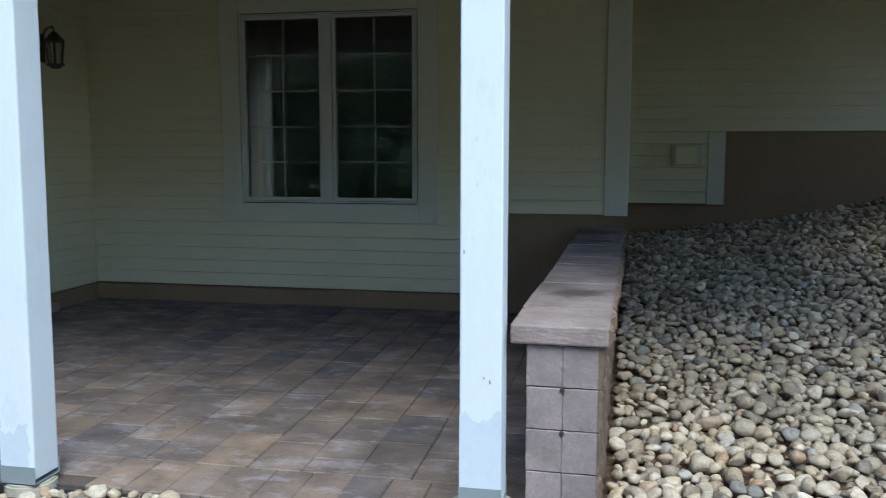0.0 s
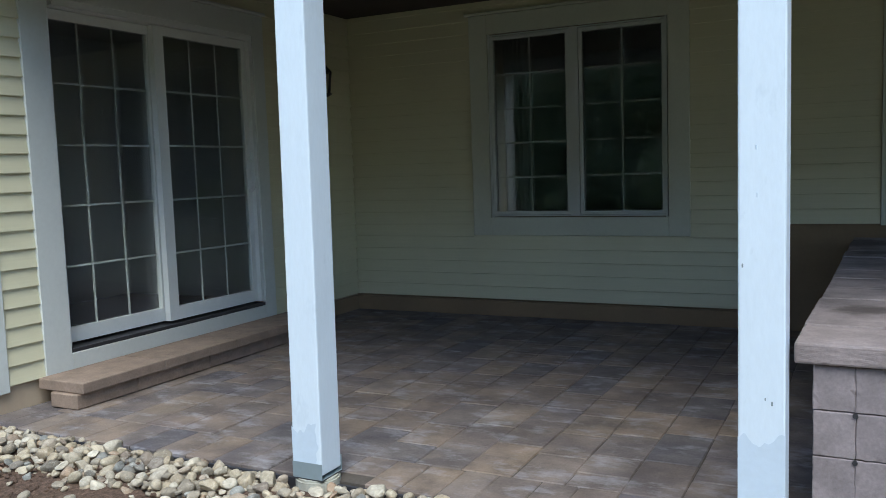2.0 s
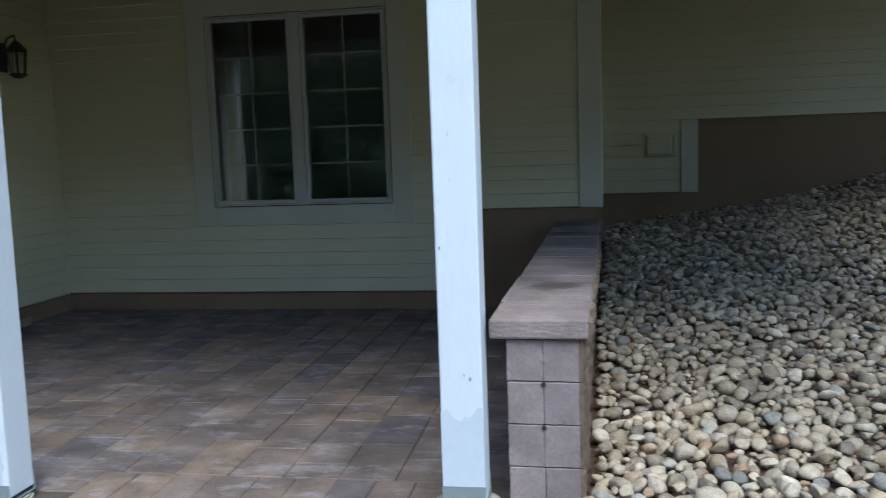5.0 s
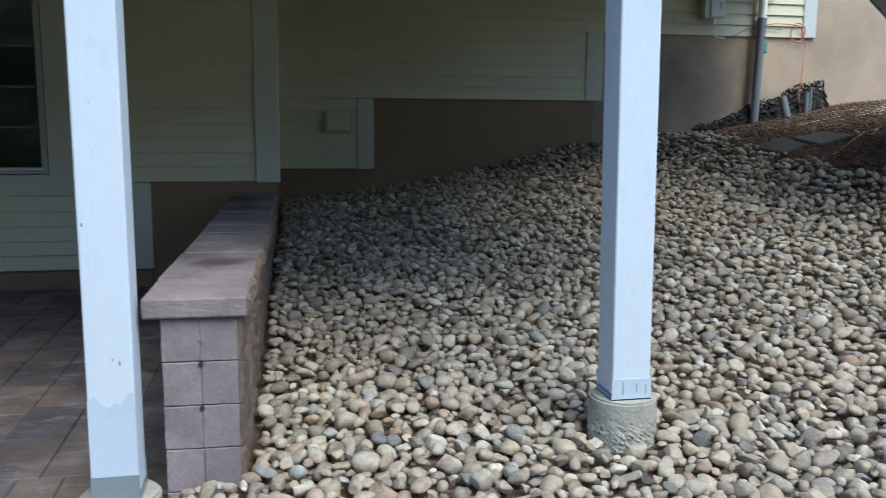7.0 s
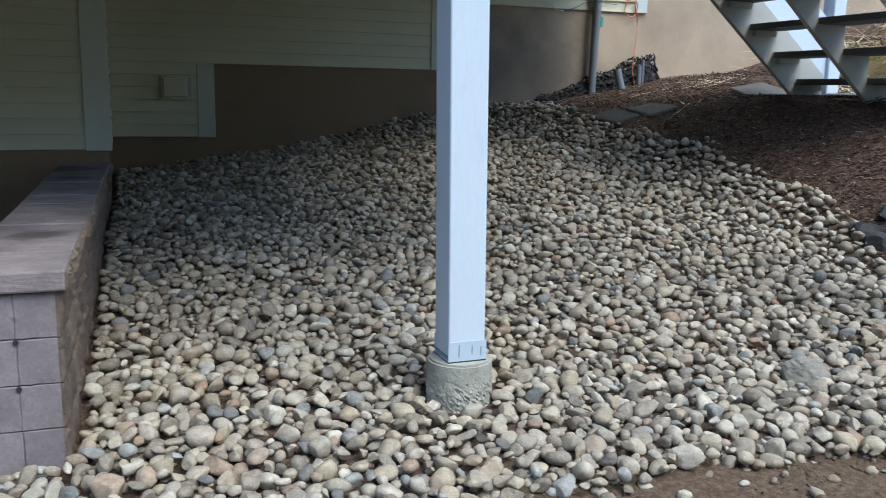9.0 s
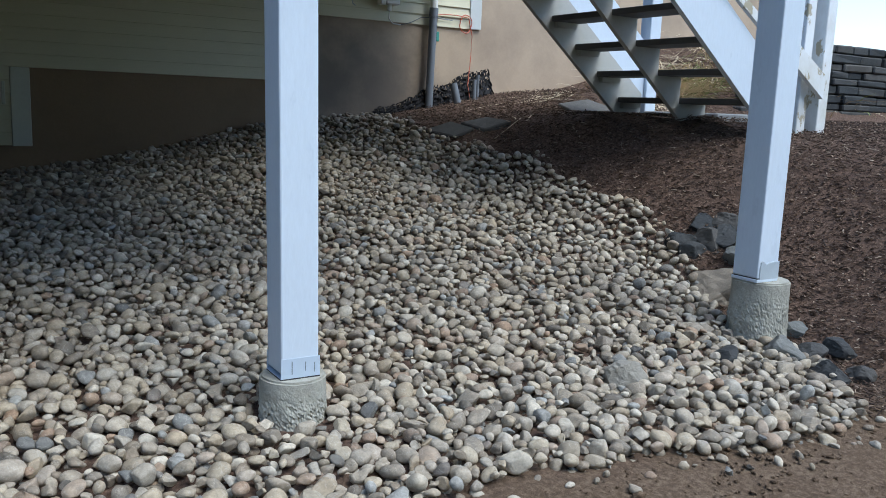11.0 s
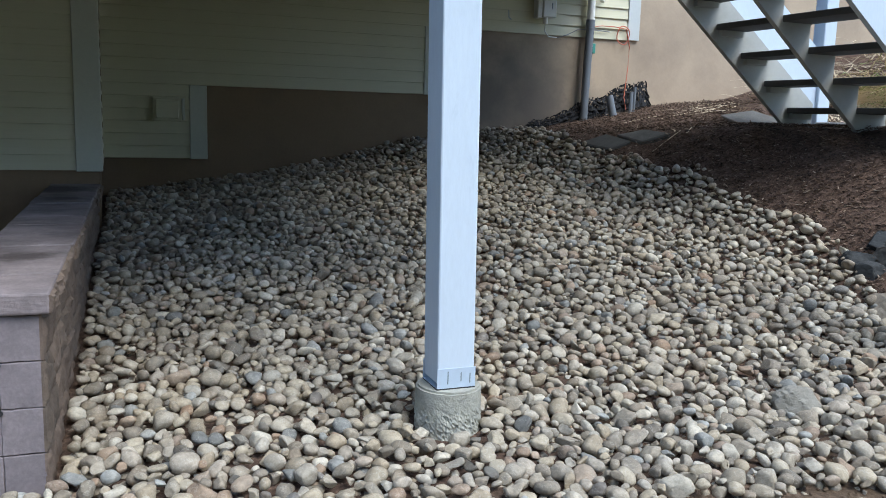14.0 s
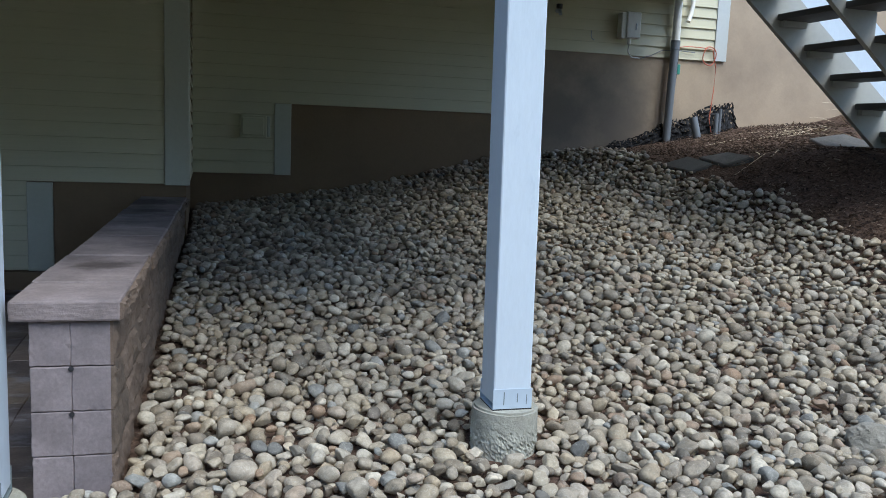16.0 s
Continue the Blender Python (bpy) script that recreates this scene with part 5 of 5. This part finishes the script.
# ---- stair newels and rail ----
def build_rail():
    rail = thing("stair_railing", "peeling white stair railing with newel posts", "railing", "stair railings")
    for x, y, w, z1 in ((5.86, 3.95, 0.052, 2.9), (5.69, 3.99, 0.047, 2.7)):
        part("newel", box(x - w, x + w, y - w, y + w, ground_z(x, y) - 0.15, z1, 0.005), M_PEEL, rail, "white newel post with flaking paint")

    def low(x):
        return 1.431 + (5.772 - x) * 0.64

    part("rail", board_on_edge([(5.30, low(5.30)), (5.30, low(5.30) + 0.07), (3.5, low(3.5) + 0.07), (3.5, low(3.5))], 3.895, 0.033), M_PEEL, rail)
    part("rail", board_on_edge([(5.80, low(5.80)), (5.80, low(5.80) + 0.17), (5.302, low(5.302) + 0.15), (5.302, low(5.302))], 3.862, 0.035), M_PEEL, rail, "wide white rail board")
    rail = thing("stair_railing", "white railing on the far side of the stairs", "railing", "stair railings")
    part("newel", box(5.44, 5.56, 5.27, 5.39, ground_z(5.5, 5.33) - 0.15, 2.6, 0.005), M_POST, rail, "white newel post")
    for lo, hi in ((0.37, 0.85), (1.35, 1.44)):
        part("rail", board_on_edge([(5.435, stair_slope(5.435) + lo), (5.435, stair_slope(5.435) + hi), (3.4, stair_slope(3.4) + hi), (3.4, stair_slope(3.4) + lo)], 5.30, 0.035), M_POST, rail)
    tagged(new("landing_slab", finish(box(5.40, 6.6, 4.46, 5.24, 1.1, 1.285, 0.008), "landing_slab", M_LAND)), "pale grey stone slab at the foot of the stairs", "slab")


M_PEEL = painted("peeling_white_paint", (0.74, 0.77, 0.78), (0.42, 0.38, 0.27), 0.65, 0.9, (3, 3, 0.6), 0.5)


def flaked(m):
    """Places where the paint has flaked off down to weathered wood."""
    n, l = m.node_tree.nodes, m.node_tree.links
    b = n["Principled BSDF"]
    old = b.inputs["Base Color"].links[0].from_socket
    mask = ramp(n, l, world_noise(n, l, 5.5, 6, 0.65, (1, 1, 0.6)), [(0.57, (0, 0, 0)), (0.595, (0.9, 0.9, 0.9))])
    l.new(mix(n, l, mask, old, (0.36, 0.31, 0.20)), b.inputs["Base Color"])


flaked(M_PEEL)
M_LAND = per_piece("pale_landing_stone", [(0, (0.42, 0.43, 0.42)), (1, (0.42, 0.43, 0.42))], 0.85)
build_rail()


# ---- trees behind, mirrored in the glass, and unseen light blockers far right ----
def leaf_cloud(rng, centres, count, size):
    verts, faces = [], []
    for _ in range(count):
        c, r = rng.choice(centres)
        d = Vector((rng.gauss(0, 1), rng.gauss(0, 1), rng.gauss(0, 1))).normalized() * r * rng.uniform(0.55, 1.0)
        p = Vector(c) + d
        u = Vector((rng.gauss(0, 1), rng.gauss(0, 1), rng.gauss(0, 0.6))).normalized()
        w = u.cross(Vector((rng.gauss(0, 1), rng.gauss(0, 1), rng.gauss(0, 1)))).normalized()
        s = size * rng.uniform(0.6, 1.4)
        k = len(verts)
        verts += [p - u * s, p + w * s * 0.5, p + u * s, p - w * s * 0.5]
        faces.append((k, k + 1, k + 2, k + 3))
    return verts, faces


def build_tree(seed, height, spread, at):
    rng = random.Random(seed)
    tree = thing("tree", "leafy green tree behind the yard", "tree", "trees behind the yard", at=at)
    pts = [(0.15 * rng.uniform(-1, 1) * k, 0.15 * rng.uniform(-1, 1) * k, height * 0.75 * k / 5 - 0.3) for k in range(6)]
    bm = tube(pts, [0.22 - 0.035 * k for k in range(6)], 10)
    for k in range(7):
        a, z = rng.uniform(0, 6.283), height * rng.uniform(0.25, 0.65)
        r = spread * rng.uniform(0.4, 0.75)
        tube([(0, 0, z), (math.cos(a) * r * 0.5, math.sin(a) * r * 0.5, z + 0.5), (math.cos(a) * r, math.sin(a) * r, z + 1.3)], [0.08, 0.055, 0.02], 6, bm)
    part("trunk", bm, M_BARK, tree, "", True)
    centres = []
    for _ in range(38):
        z = height * rng.uniform(0.14, 0.96)
        wide = spread * (1 - 0.75 * abs(z / height - 0.45))
        a = rng.uniform(0, 6.283)
        r = wide * math.sqrt(rng.random()) * 0.85
        centres.append(((math.cos(a) * r, math.sin(a) * r, z), rng.uniform(0.6, 1.25)))
    v, f = leaf_cloud(rng, centres, 7500, 0.19)
    me = bpy.data.meshes.new("crown")
    me.from_pydata(v, [], f)
    me.materials.append(M_LEAF)
    crown = new("crown", me)
    crown.parent = tree
    return tree


def build_bush(seed, at):
    rng = random.Random(seed)
    bush = thing("shrub", "dense green shrub below the trees", "shrub", "shrubs below the trees", at=at)
    bm = bmesh.new()
    for k in range(6):
        a = rng.uniform(0, 6.283)
        tube([(0, 0, -0.1), (0.4 * math.cos(a), 0.4 * math.sin(a), 0.7), (0.8 * math.cos(a), 0.8 * math.sin(a), 1.4)], [0.03, 0.02, 0.008], 5, bm)
    part("stems", bm, M_BARK, bush, "", True)
    centres = [((rng.gauss(0, 1.0), rng.gauss(0, 0.6), rng.uniform(0.3, 2.3)), rng.uniform(0.5, 0.9)) for _ in range(20)]
    v, f = leaf_cloud(rng, centres, 4500, 0.12)
    me = bpy.data.meshes.new("foliage")
    me.from_pydata(v, [], f)
    me.materials.append(M_LEAF)
    new("foliage", me).parent = bush
    return bush


def build_trees():
    bush = build_bush(21, (-14, -10.6, -0.3))
    for k in range(8):
        copy_thing(bush, pose(-11 + 3.4 * k, -10.8 - 0.9 * (k % 2), -0.9, 0, 0, 57 * k))
    base = [build_tree(3, 7.2, 2.8, (9.5, -14, -0.3)), build_tree(9, 8.0, 3.1, (-3.7, -20, -0.3))]
    rng = random.Random(77)
    # the three from x = 32 on are out of view, added to block low sky
    spots = [(-20 + 3.6 * k, -12.5 - 1.5 * (k % 2)) for k in range(8)] + [(-19 + 3.4 * k, -17 - 1.2 * (k % 3)) for k in range(10)] + [(-24, -8), (-23, -3)] + [(32, 3), (34, 8), (35, 13), (13.5, -11), (15, -15), (19, -13)]
    for k, (x, y) in enumerate(spots):
        t = copy_thing(base[k % 2], pose(x, y + rng.uniform(-0.6, 0.6), -0.3, 0, 0, rng.uniform(0, 360)))


build_trees()
build_patio()
tagged(new("paver_edging", finish(box(X_SIDE + 0.1, -0.27, 2.751, 2.764, -0.09, -0.014, 0.002), "paver_edging", M_BLACK)), "black plastic edging strip along the paving", "edging", kind="structure")
